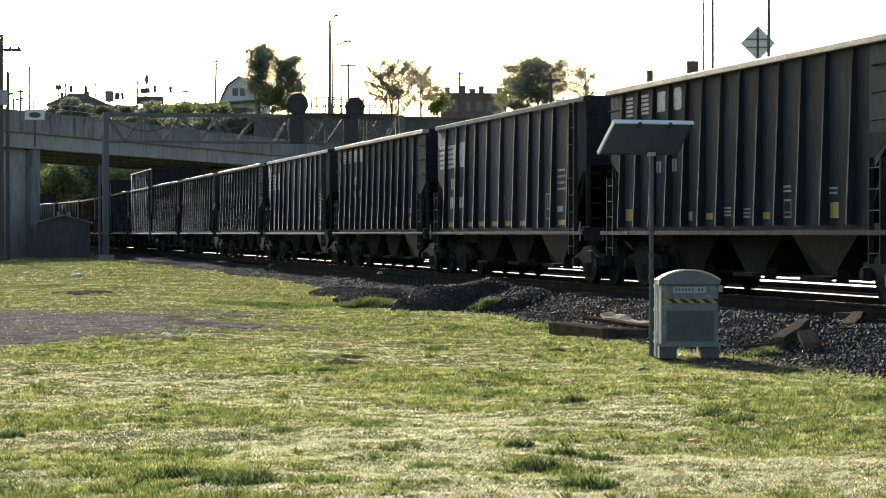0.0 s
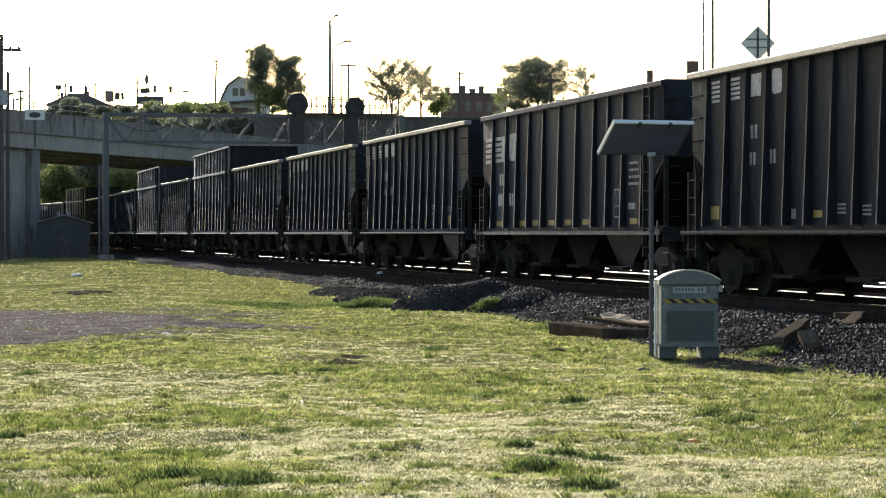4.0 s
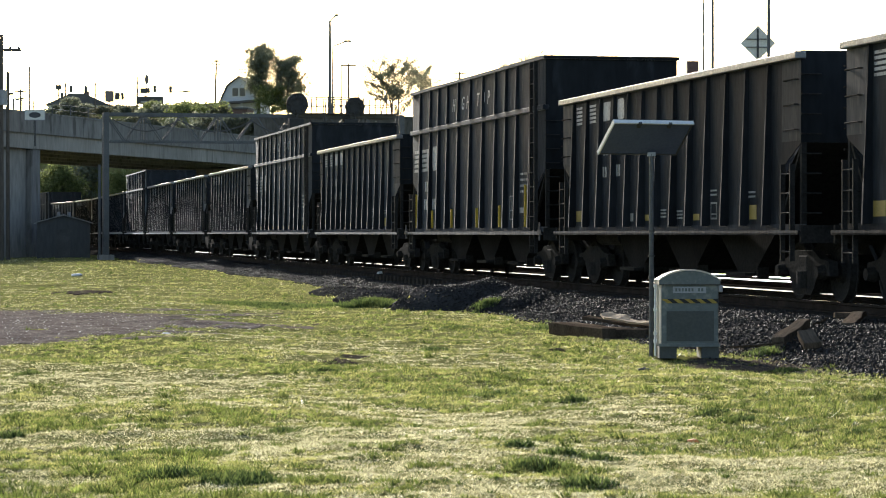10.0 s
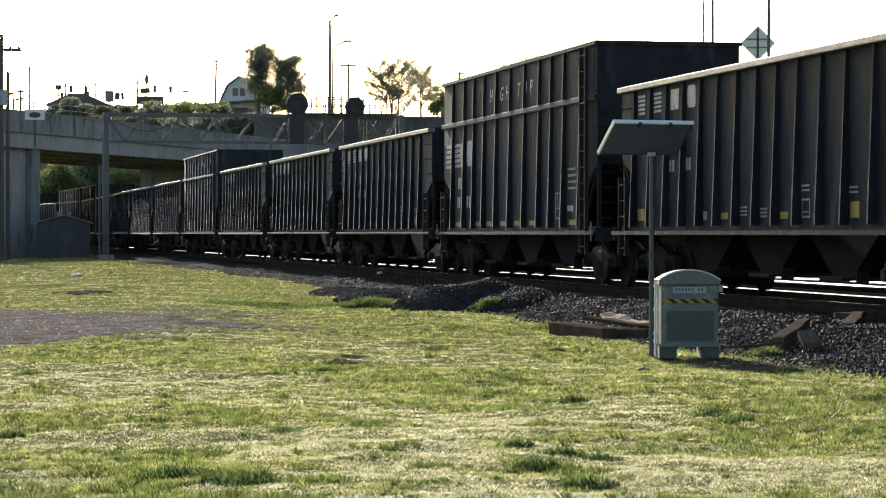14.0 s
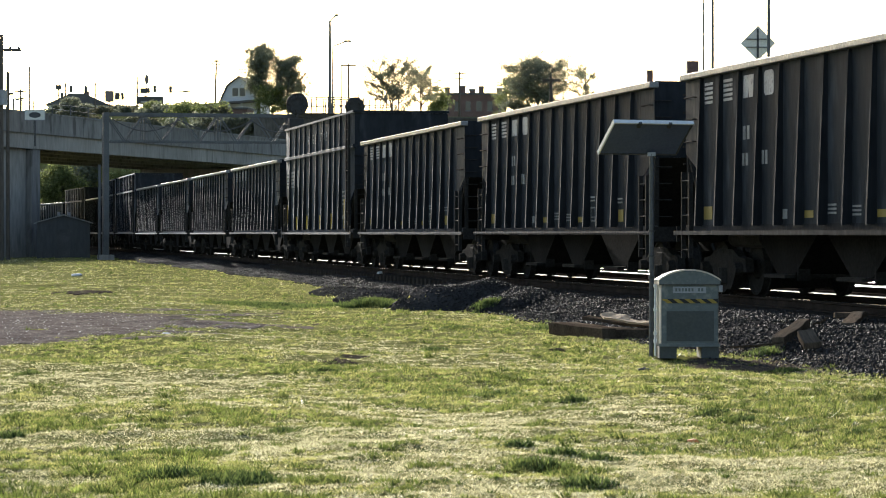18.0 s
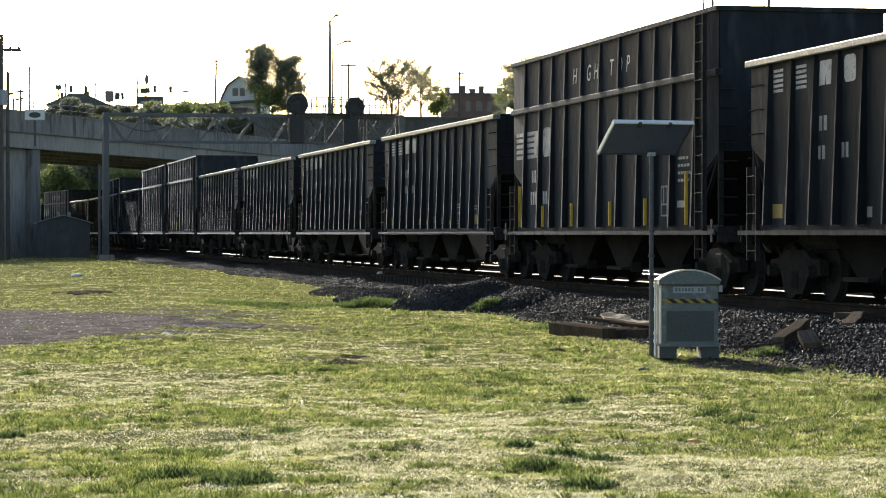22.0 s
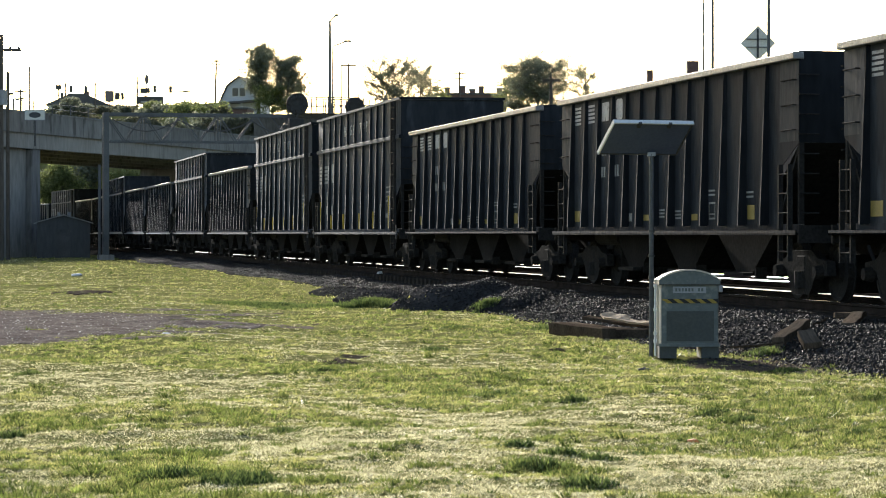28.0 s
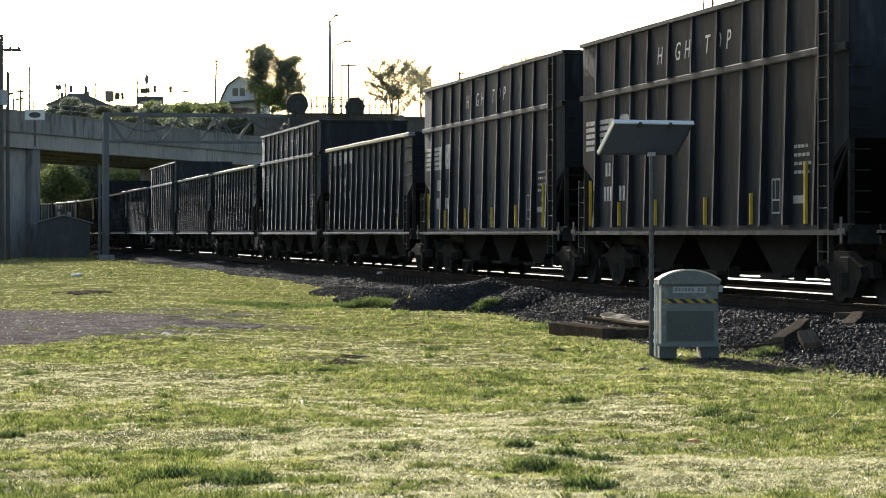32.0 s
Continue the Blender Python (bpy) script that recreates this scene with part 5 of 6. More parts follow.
def grown_tree(x, y, z, height, spread, bare, count, size, material, label, seed, stems=1, limbs=13, loose=0.03, name="tree", twigs=14, lift=1.0):
    """A tree whose leaves sit along the twigs: stems, limbs that reach an uneven crown, branches on them."""
    g = np.random.default_rng(seed)
    t = thing(name, pose(x, y, z), label, name, "trees on the hill")
    tips = []
    for q in range(stems):
        sway = 0.0 if stems == 1 else (q - (stems - 1) / 2) * spread * 0.28
        stem = [Vector((sway * f * f + 0.02 * height * g.normal() * f, 0.02 * height * g.normal() * f, -1.5 * (f == 0) + height * 0.86 * f)) for f in (0, 0.25, 0.5, 0.75, 1)]
        bm = bmesh.new()
        curve_bars(bm, stem, 0.024 * height / stems ** 0.5, 9)
        part("trunk", bm, M_BARK, t)
        for j in range(limbs // stems + 1):
            f = bare + (0.95 - bare) * (j + g.random()) / (limbs // stems + 1)
            k = min(int(f * 4), 3)
            p0 = stem[k].lerp(stem[k + 1], f * 4 - k)
            az = 2.4 * j + g.random() * 0.9
            # reach follows a rounded crown, widest a little above the lowest limb
            h = (f - bare) / (1 - bare)
            reach = spread * (0.55 + 0.75 * math.sin(math.pi * (0.22 + 0.62 * h))) * (0.62 + 0.5 * g.random()) * 0.75
            p2 = p0 + Vector((reach * math.cos(az), reach * math.sin(az), lift * height * (0.05 + 0.12 * g.random())))
            p1 = p0.lerp(p2, 0.5) + Vector((0, 0, 0.03 * height))
            bm = bmesh.new()
            curve_bars(bm, [p0, p1, p2], 0.0095 * height)
            tips.append((p1, p2))
            for c in range(twigs):
                e = p0.lerp(p2, 0.25 + 0.75 * g.random())
                o = Vector((g.normal(), g.normal(), 0.55 + 0.6 * g.normal())) * reach * (0.16 + 0.24 * g.random())
                curve_bars(bm, [e, e + o * 0.55 + Vector((0, 0, 0.01 * height)), e + o], 0.0028 * height, 4)
                tips.append((e + o * 0.3, e + o))
            part("limb", bm, M_BARK, t)
    A = np.array([[*p] for p, _ in tips])
    B = np.array([[*p] for _, p in tips])
    weight = g.random(len(tips)) ** 1.3 + 0.12
    pick = g.choice(len(tips), count, p=weight / weight.sum())
    f = g.random((count, 1)) ** 0.7 * 1.15
    c = A[pick] + (B - A)[pick] * f + g.normal(size=(count, 3)) * loose * height * (0.5 + 0.7 * g.random((count, 1)))
    a = g.normal(size=(count, 3))
    a /= np.linalg.norm(a, axis=1)[:, None]
    b = np.cross(a, g.normal(size=(count, 3)))
    b /= np.linalg.norm(b, axis=1)[:, None]
    w = size * (0.6 + 0.8 * g.random((count, 1)))
    v = np.stack([c - a * w, c + b * w * 0.5, c + a * w, c - b * w * 0.5], 1).reshape(-1, 3)
    part("crown", raw_mesh("crown", v, np.arange(count * 4).reshape(-1, 4), [material]), None, t, "uneven leafy crown")
    return t


grown_tree(-34.07, 460, 23.34, 14.1, 3.2, 0.25, 21000, 0.14, M_LEAF, "tall leafy green tree beside a house", 101, limbs=24, loose=0.042)
grown_tree(-28.14, 452, 22.96, 12.0, 3.9, 0.08, 23000, 0.14, M_LEAF, "broad leafy green tree beside a house", 102, limbs=26, loose=0.042)
grown_tree(-31.0, 451, 22.6, 6.0, 3.2, 0.06, 9000, 0.14, M_LEAFLIGHT, "low yellow-green tree between two taller ones", 108, limbs=18, loose=0.05)
grown_tree(-7.86, 380, 19.04, 8.8, 4.6, 0.12, 26000, 0.09, M_LEAFPALE, "airy young tree with sparse leaves", 103, stems=4, limbs=34, loose=0.03, twigs=16, lift=2.2)
grown_tree(-3.42, 386, 19.32, 8.3, 3.4, 0.25, 9000, 0.09, M_LEAFPALE, "thin young tree with very few leaves", 104, stems=2, limbs=18, loose=0.03, twigs=14, lift=2.2)
grown_tree(11.4, 300, 15.85, 7.0, 4.6, 0.04, 44000, 0.085, M_LEAF, "rounded green tree in spring leaf", 105, stems=4, limbs=44, loose=0.045, lift=1.4)
grown_tree(9.0, 306, 16.13, 4.8, 3.0, 0.06, 14000, 0.085, M_LEAFLIGHT, "small spring-green tree beside a taller one", 107, limbs=18, loose=0.05)
grown_tree(17.75, 310, 16.32, 6.4, 1.9, 0.15, 4500, 0.085, M_LEAF, "thin tree with scattered young leaves", 106, stems=2, limbs=14, loose=0.03, lift=1.6)
tree(-0.82, 400, 20.50, lump_ring(14, 0, 2.6, 1.6, 2.0, 0.9, 14), [(0, 0, 3, 0.12)], 4200, 0.15, M_LEAFLIGHT, "yellow-green shrub before brick houses", "shrub")
for sx, sz, w, h, sd in ((-43.2, 14.3, 2.6, 2.3, 201), (-40.4, 14.2, 2.0, 1.5, 202), (-36.6, 14.2, 2.2, 1.6, 203), (-33.4, 14.0, 2.4, 1.3, 204), (-30.4, 14.0, 2.0, 1.2, 205)):
    tree(sx, 291, sz, lump_ring(18, 0, h * 0.75, w, h * 0.62, 0.55, sd), [(0, 0, h * 0.8, 0.09)], 6500, 0.12, (M_LEAFOLIVE, M_LEAF)[sd % 2], "rounded dark shrub before low houses", "shrub")
# trees seen under the bridge
tree(-40.01, 262, 0.3, lump_ring(22, 0, 5.6, 2.2, 2.9, 1.0, 15), [(0, 0, 5, 0.2)], 12000, 0.13, M_LEAFLIGHT, "sunlit yellow-green tree beyond the bridge")
tree(-35.08, 268, 0.3, lump_ring(18, 0, 5.6, 2.0, 2.4, 1.0, 16), [(0, 0, 5, 0.2)], 9000, 0.13, M_LEAFLIGHT, "sunlit yellow-green tree beyond the bridge")
tree(-32.26, 272, 0.4, lump_ring(18, 0, 5.4, 2.6, 2.4, 1.1, 17), [(0, 0, 5, 0.2)], 9000, 0.14, M_LEAF, "dark green tree beyond the bridge")
for j, bx in enumerate((-45.9, -40.6, -35.6, -30.7, -27.8, -24.9, -21.2)):
    tree(bx, 279 + 3 * (j % 3), 0.5, lump_ring(20, 0, 4.6, 3.0, 4.4, 1.5, 30 + j), [(0, 0, 4, 0.18)], 4500, 0.28, M_LEAF, "dense dark shrub on the bank", "shrub")
# shrubs along the hill's edge, in three rows down the slope
bush = np.random.default_rng(77)
for row, (zoff, yy) in enumerate(((0.0, 296), (-0.75, 288), (-1.6, 282))):
    for j in range(10):
        bx = (-46.1 + 2.17 * j + 0.79 * row + 1.2 * (bush.random() - 0.5)) * yy / 290
        if bx > -25.5:
            continue
        k = 0.65 + 0.6 * bush.random()
        zz = 14.76 * yy / 290 - 0.03 * (bx + 45) + 1.1 * (bush.random() - 0.5) + zoff
        tree(bx, yy, zz, lump_ring(9, 0, 0.7 * k, 1.7 * k, 1.0 * k, 0.5, 50 + j + 20 * row), [(0, 0, 0.8, 0.07)], int(1300 * k), 0.145,
             (M_LEAFOLIVE, M_LEAF, M_LEAFLIGHT, M_LEAFOLIVE)[(j * 3 + row) % 4], "low spring-green shrub on the hill's edge", "shrub")
for j in range(30):
    yy = 250 + 28 * bush.random()
    xx = (-0.138 + 0.047 * (j + bush.random()) / 30) * yy
    tree(xx, yy, hill_z(xx, yy) - 0.2, lump_ring(9, 0, 0.6, 1.8, 0.7, 0.65, 120 + j), [(0, 0, 0.6, 0.06)], 1300, 0.145,
         (M_LEAFOLIVE, M_LEAF, M_LEAFLIGHT)[j % 3], "low olive-green shrub on the slope", "shrub")

for j in range(34):
    xx, zz = -35.5 + 16.5 * (j + bush.random()) / 34, 9.8 + 2.4 * bush.random()
    tree(xx, 247.6, zz, lump_ring(8, 0, 0.4, 1.2, 0.8, 0.55, 400 + j), [(0, 0, 0.5, 0.05)], 900, 0.145, (M_LEAFOLIVE, M_LEAF)[j % 2], "dark scrub clinging to the steep bank", "shrub")

# ================= ballast heap, timber, gravel and grass =================
HEAPS = [(0.30, 52.8, 1.35, 1.5, 0.48), (-1.4, 58.5, 1.1, 2.6, 0.30), (1.3, 51.2, 0.9, 1.3, 0.22), (-2.6, 66.0, 0.9, 3.0, 0.2)]


def heap_height(x, y):
    z = np.zeros_like(x)
    for hx, hy, rx, ry, h in HEAPS:
        z = np.maximum(z, h * np.clip(1.25 - ((x - hx) / rx) ** 2 - ((y - hy) / ry) ** 2, 0, 1.0))
    return z


def full_height(x, y):
    d = x * CU + y * SU
    s = -x * SU + y * CU
    bed = np.where((d > toe(s) - 0.1) & (d < 17), bed_height(s, d), -1)
    return np.maximum(ground_height(x, y), bed) + heap_height(x, y)


hx, hy = np.meshgrid(np.linspace(-5.5, 2.6, 60), np.linspace(48, 67, 70))
hz = np.where(heap_height(hx, hy) > 0.01, full_height(hx, hy), -0.3)
heap = sheet("ballast_heap", hx, hy, hz, M_BALLAST, -0.25)
tagged(heap, "dark heap of spilled ballast beside the track", "ballast heap", kind="structure")


def stones(x, y, size, name, label, sink=0.1, material=M_STONE):
    """Angular stones, six corners each, joined."""
    n = len(x)
    base = np.array([(1, 0, 0), (0, 1, 0), (-1, 0, 0), (0, -1, 0), (0, 0, 1), (0, 0, -1)], float)
    tri = np.array([(0, 1, 4), (1, 2, 4), (2, 3, 4), (3, 0, 4), (1, 0, 5), (2, 1, 5), (3, 2, 5), (0, 3, 5)])
    v = base[None] * (0.65 + 0.6 * rng.random((n, 6, 1))) + rng.normal(size=(n, 6, 3)) * 0.22
    qx = rng.normal(size=(n, 4))
    qx /= np.linalg.norm(qx, axis=1)[:, None]
    w, a, b, c = qx.T
    rot = np.stack([1 - 2 * (b * b + c * c), 2 * (a * b - c * w), 2 * (a * c + b * w), 2 * (a * b + c * w), 1 - 2 * (a * a + c * c), 2 * (b * c - a * w),
                    2 * (a * c - b * w), 2 * (b * c + a * w), 1 - 2 * (a * a + b * b)], 1).reshape(n, 3, 3)
    v = np.einsum("nij,nkj->nki", rot, v * np.array([1.0, 0.8, 0.65])) * size[:, None, None]
    z = full_height(x, y) + size * (0.5 - sink)
    v += np.stack([x, y, z], 1)[:, None, :]
    f = (np.arange(n)[:, None, None] * 6 + tri[None]).reshape(-1, 3)
    ob = new(name, raw_mesh(name, v.reshape(-1, 3), f, [material]))
    return tagged(ob, label, "gravel", kind="stuff")


# ballast on the near shoulder, thinning with distance
n = 88000
s = 22 + 150 * rng.random(n) ** 1.7
d = toe(s) - 0.25 + (13.6 - toe(s) + 0.25) * rng.random(n) ** 0.85
x, y = AXIS * CU - s * SU + (d - AXIS) * CU, AXIS * SU + s * CU + (d - AXIS) * SU
stones(x, y, 0.012 + 0.018 * rng.random(n) ** 1.5 + s * 0.00014, "ballast_stones", "loose dark grey crushed stone on the track shoulder")
n = 30000
x, y = -5 + 7.4 * rng.random(n), 48.5 + 18 * rng.random(n)
keep = heap_height(x, y) > 0.02
stones(x[keep], y[keep], 0.014 + 0.02 * rng.random(keep.sum()), "heap_stones", "dark crushed stone of a spilled heap")
n = 42000
x, y = -11 + 8.2 * rng.random(n), 37 + 15 * rng.random(n)
gravel_patch = lambda x, y: rise((1.0 - np.abs((y - 44) / 6.5) ** 2 - np.clip((x + 4.4) / 2.0, -1, 9)) * 1.1 + (patchy(x * 0.35, y, 0.8, 3) - 0.5) * 2.2 + (patchy(x * 0.6, y, 0.22, 4) - 0.5) * 1.6)
keep = gravel_patch(x, y) > rng.random(n)
px, py = np.meshgrid(np.linspace(-12, -2.2, 200), np.linspace(36, 53, 260))
pz = np.where(gravel_patch(px, py) > 0.45, ground_height(px, py) + 0.006, -0.2)
patch = sheet("dirt_patch", px, py, pz, M_DIRT)
tagged(patch, "worn grey patch of gravelly dirt in the lawn", "dirt", kind="structure")
stones(x[keep], y[keep], 0.006 + 0.016 * rng.random(keep.sum()) ** 2.5, "gravel", "worn patch of grey gravel in the lawn", sink=0.4, material=M_PEBBLE)
# bare soil along the cabinet's shadow, which its dark colour carries, and one bare spot
sx, sy = np.meshgrid(np.linspace(-1.8, 5.4, 220), np.linspace(26.8, 33.0, 200))
worn = np.maximum(1 - ((sx - 3.85) / 1.0) ** 2 - ((sy - 30.1) / 1.9) ** 2, 0.4 - ((sx + 1.22) / 0.42) ** 2 - ((sy - 31.4) / 1.2) ** 2) + 1.0 * (patchy(sx, sy, 0.35, 41) - 0.5) + 0.6 * (patchy(sx, sy, 0.12, 42) - 0.5)
sz = np.where(worn > 0.15, ground_height(sx, sy) + 0.006, -0.2)
soil = sheet("soil_patch", sx, sy, sz, M_BARE)
bx, by = np.meshgrid(np.linspace(-10.8, -8.4, 60), np.linspace(61, 71, 60))
bz = np.where(1 - ((bx + 9.6) / 0.75) ** 2 - ((by - 66.2) / 3.0) ** 2 + 1.4 * (patchy(bx, by * 0.4, 0.3, 43) - 0.5) > 0.3, ground_height(bx, by) + 0.035, -0.2)
far_soil = sheet("soil_patch", bx, by, bz, M_BARE)
tagged(far_soil, "small bare dark patch of soil in the lawn", "dirt", kind="structure")
tagged(soil, "bare brown soil in the lawn, darkened for the cabinet's shadow", "dirt", kind="structure")
n = 2600
x, y = 2.2 + 4.2 * rng.random(n), 26.8 + 5.0 * rng.random(n)
keep = (x * CU + y * SU > 9.7) & (rng.random(n) < 0.35 + 0.4 * (x * CU + y * SU - 9.7))
stones(x[keep], y[keep], 0.012 + 0.02 * rng.random(keep.sum()), "scattered_stones", "scattered stones at the ballast's edge", sink=0.35)


# greener (+) and drier (-) stretches of the lawn: x, y, half width, half depth, strength
STRETCHES = [(-4.7, 33.6, 1.8, 2.6, 0.24), (-2.4, 30.6, 1.3, 2.0, 0.22), (-0.5, 27.2, 1.2, 1.8, 0.22), (0.4, 25.4, 0.5, 0.6, 0.15), (-3.2, 27.2, 1.5, 1.3, -0.30),
             (-0.8, 18.8, 1.2, 1.0, -0.18), (-1.8, 16.5, 0.5, 0.9, 0.22), (2.2, 16.9, 1.0, 1.0, -0.16), (0.5, 21.6, 0.9, 0.8, -0.14), (3.3, 23.0, 1.0, 1.3, 0.12),
             (-3.4, 23.0, 0.7, 1.3, 0.06), (0.75, 16.6, 0.4, 0.7, 0.18), (-2.9, 19.4, 0.6, 0.6, -0.10), (1.5, 27.5, 1.2, 1.5, 0.05), (1.0, 33.0, 1.2, 2.5, -0.06)]


def lush(x, y):
    """How green and dense the lawn is, from 0 to 1."""
    v = patchy(x, y, 0.45, 5) * 0.26 + patchy(x, y, 0.17, 6) * 0.26 + patchy(x, y, 0.07, 14) * 0.18 + patchy(x * 0.7, y, 1.5, 7) * 0.22 + 0.16 * rise((x * CU + y * SU - 5.0) / 4.0)
    for gx, gy, rx, ry, k in STRETCHES:
        v = v + k * np.exp(-((x - gx) / rx) ** 2 - ((y - gy) / ry) ** 2)
    return v


def lawn_places(g, n):
    """Random places on the lawn, denser where it is near; none on stones, heaps, worn ground or under the cabinet."""
    y = 1.0 / (0.0043 + 0.0665 * g.random(n))
    x = (g.random(n) - 0.5) * 0.46 * y
    dd = x * CU + y * SU
    ss = -x * SU + y * CU
    ok = (dd < toe(ss) + 0.25 * (g.random(n) - 0.6)) & (heap_height(x, y) < 0.05 + 0.25 * (g.random(n) < 0.10)) & (y < 172)
    ok &= gravel_patch(x, y) * 1.05 < g.random(n) + 0.02
    ok &= ~((np.abs(x - 3.1) < 0.42) & (np.abs(y - 31.8) < 0.33))
    ok &= (((x - 3.75) / 0.85) ** 2 + ((y - 30.2) / 1.5) ** 2 > 1) | (g.random(n) < 0.10)      # worn ground before the cabinet
    ok &= (((x + 1.22) / 0.35) ** 2 + ((y - 31.4) / 1.1) ** 2 > 1) | (g.random(n) < 0.45)      # bare spot
    return x[ok], y[ok]


def blades(name, x, y, h, w, lean, turn, g, material, label):
    """Blades, one triangle each, joined."""
    a = g.random(len(x)) * 6.283
    z = full_height(x, y) - 0.004
    v = np.stack([np.stack([x - w * np.cos(a), y - w * np.sin(a), z], 1), np.stack([x + w * np.cos(a), y + w * np.sin(a), z], 1),
                  np.stack([x + lean * np.cos(turn), y + lean * np.sin(turn), z + h], 1)], 1).reshape(-1, 3)
    ob = new(name, raw_mesh(name, v, np.arange(len(v)).reshape(-1, 3), [material]))
    return tagged(ob, label, "grass", kind="stuff")


def grass(name, n, material, label, seed, height, keep_fn, wide=1.0, flat=0.6):
    g = np.random.default_rng(seed)
    x, y = lawn_places(g, n)
    ok = keep_fn(x, y, g.random(len(x)))
    x, y = x[ok], y[ok]
    n = len(x)
    h = height(lush(x, y)) * (0.55 + 0.9 * g.random(n)) * (1 + y * 0.003 + 0.010 * np.clip(y - 38, 0, 90))
    w = wide * (0.0035 + 0.00012 * y) * (0.7 + 0.6 * g.random(n))
    return blades(name, x, y, h, w, (0.2 + flat * g.random(n)) * h, g.random(n) * 6.283, g, material, label)


def tufts(name, n, each, material, label, seed, height, keep_fn, spread=0.03, wide=1.0):
    """Small tufts whose blades fan out from one root."""
    g = np.random.default_rng(seed)
    x, y = lawn_places(g, n)
    ok = keep_fn(x, y, g.random(len(x)))
    x, y = np.repeat(x[ok], each), np.repeat(y[ok], each)
    size = np.repeat(0.45 + 1.0 * g.random(ok.sum()) ** 1.6, each)
    n = len(x)
    grow = 1 + y * 0.004 + 0.008 * np.clip(y - 38, 0, 90)
    turn, k = g.random(n) * 6.283, g.random(n)
    r = spread * size * grow * k
    x, y = x + r * np.cos(turn), y + r * np.sin(turn)
    h = height(lush(x, y)) * size * grow * (1.05 - 0.5 * k) * (0.6 + 0.6 * g.random(n))
    w = wide * (0.0032 + 0.00012 * y) * (0.7 + 0.6 * g.random(n))
    return blades(name, x, y, h, w, h * (0.25 + 1.2 * k), turn + 0.6 * (g.random(n) - 0.5), g, material, label)


grass("grass", 480000, M_GRASS, "short uneven lawn grass, bright against the sun", 21, lambda l: 0.007 + 0.013 * rise((l - 0.36) / 0.3),
      lambda x, y, r: rise((lush(x, y) - 0.42) / 0.16) * 0.8 + 0.10 + 0.5 * rise((y - 29) / 10) > r, wide=1.0, flat=1.6)
grass("dry_grass", 560000, M_STRAW, "dry straw-coloured grass among the lawn", 22, lambda l: 0.008 + 0.010 * (1 - l),
      lambda x, y, r: 1.0 - 0.85 * rise((lush(x, y) - 0.46) / 0.13) - 0.35 * rise((y - 30) / 8) > r, wide=1.0, flat=2.4)
tufts("grass_tufts", 52000, 13, M_GRASS, "small bright tufts of lawn grass", 24, lambda l: 0.013 + 0.021 * rise((l - 0.36) / 0.3),
      lambda x, y, r: 0.12 + 0.88 * rise((lush(x, y) - 0.40) / 0.2) > r)
tufts("lush_tufts", 34000, 14, M_LUSH, "fresh green tufts of lawn grass", 26, lambda l: 0.014 + 0.020 * rise((l - 0.36) / 0.3),
      lambda x, y, r: rise((lush(x, y) - 0.52) / 0.14) * (1 - 0.6 * rise((y - 45) / 25)) > r)
tufts("dry_tufts", 30000, 11, M_STRAW, "dry pale tufts among the lawn grass", 25, lambda l: 0.014 + 0.012 * (1 - l),
      lambda x, y, r: 0.85 - 0.8 * rise((lush(x, y) - 0.44) / 0.15) - 0.25 * rise((y - 30) / 8) > r)
tufts("green_tufts", 22000, 20, M_TUFT, "taller dark green tufts of grass in the lawn", 23, lambda l: 0.032 + 0.028 * rise((l - 0.3) / 0.4),
      lambda x, y, r: patchy(x, y, 0.26, 9) * 0.5 + patchy(x, y, 0.8, 10) * 0.3 + 0.5 * lush(x, y) + 0.15 * r > 0.80 + 0.05 * rise((y - 24) / 10), spread=0.05, wide=1.2)


# dry stalks and chips strewn along the ballast's foot
g = np.random.default_rng(71)
n = 5200
s = 24.5 + 12.0 * g.random(n)
d = toe(s) - 0.55 + 1.0 * g.random(n) ** 1.2
x, y = AXIS * CU - s * SU + (d - AXIS) * CU, AXIS * SU + s * CU + (d - AXIS) * SU
near = ~((np.abs(x - 3.1) < 0.42) & (np.abs(y - 31.8) < 0.33))
x, y = x[near], y[near]
n = len(x)
blades("dry_stalks", x, y, 0.006 + 0.02 * g.random(n), 0.004 + 0.004 * g.random(n), 0.03 + 0.06 * g.random(n), g.random(n) * 6.283, g, M_STALK, "dry brown stalks strewn over the ballast's edge")


def weeds(x0, y0, rx, ry, n, h, label, seed):
    """A clump of taller weeds."""
    g = np.random.default_rng(seed)
    a, k = g.random(n) * 6.283, g.random(n) ** 0.6
    x, y = x0 + rx * k * np.cos(a), y0 + ry * k * np.sin(a)
    ok = (patchy(x, y, 0.3, seed) + 0.3 * (1 - k) > 0.42) & (heap_height(x, y) < 0.2)
    x, y, k = x[ok], y[ok], k[ok]
    n = len(x)
    hh = h * (1.1 - 0.6 * k) * (0.4 + 0.9 * g.random(n))
    b, c, w = g.random(n) * 6.283, g.random(n) * 6.283, 0.008 + 0.010 * g.random(n)
    z = full_height(x, y) - 0.01
    lean = hh * (0.2 + 0.6 * g.random(n))
    v = np.stack([np.stack([x - w * np.cos(b), y - w * np.sin(b), z], 1), np.stack([x + w * np.cos(b), y + w * np.sin(b), z + 0.2 * hh], 1),
                  np.stack([x + lean * np.cos(c), y + lean * np.sin(c), z + hh], 1)], 1).reshape(-1, 3)
    return tagged(new("weeds", raw_mesh("weeds", v, np.arange(len(v)).reshape(-1, 3), [M_WEED])), label, "weeds", kind="stuff")


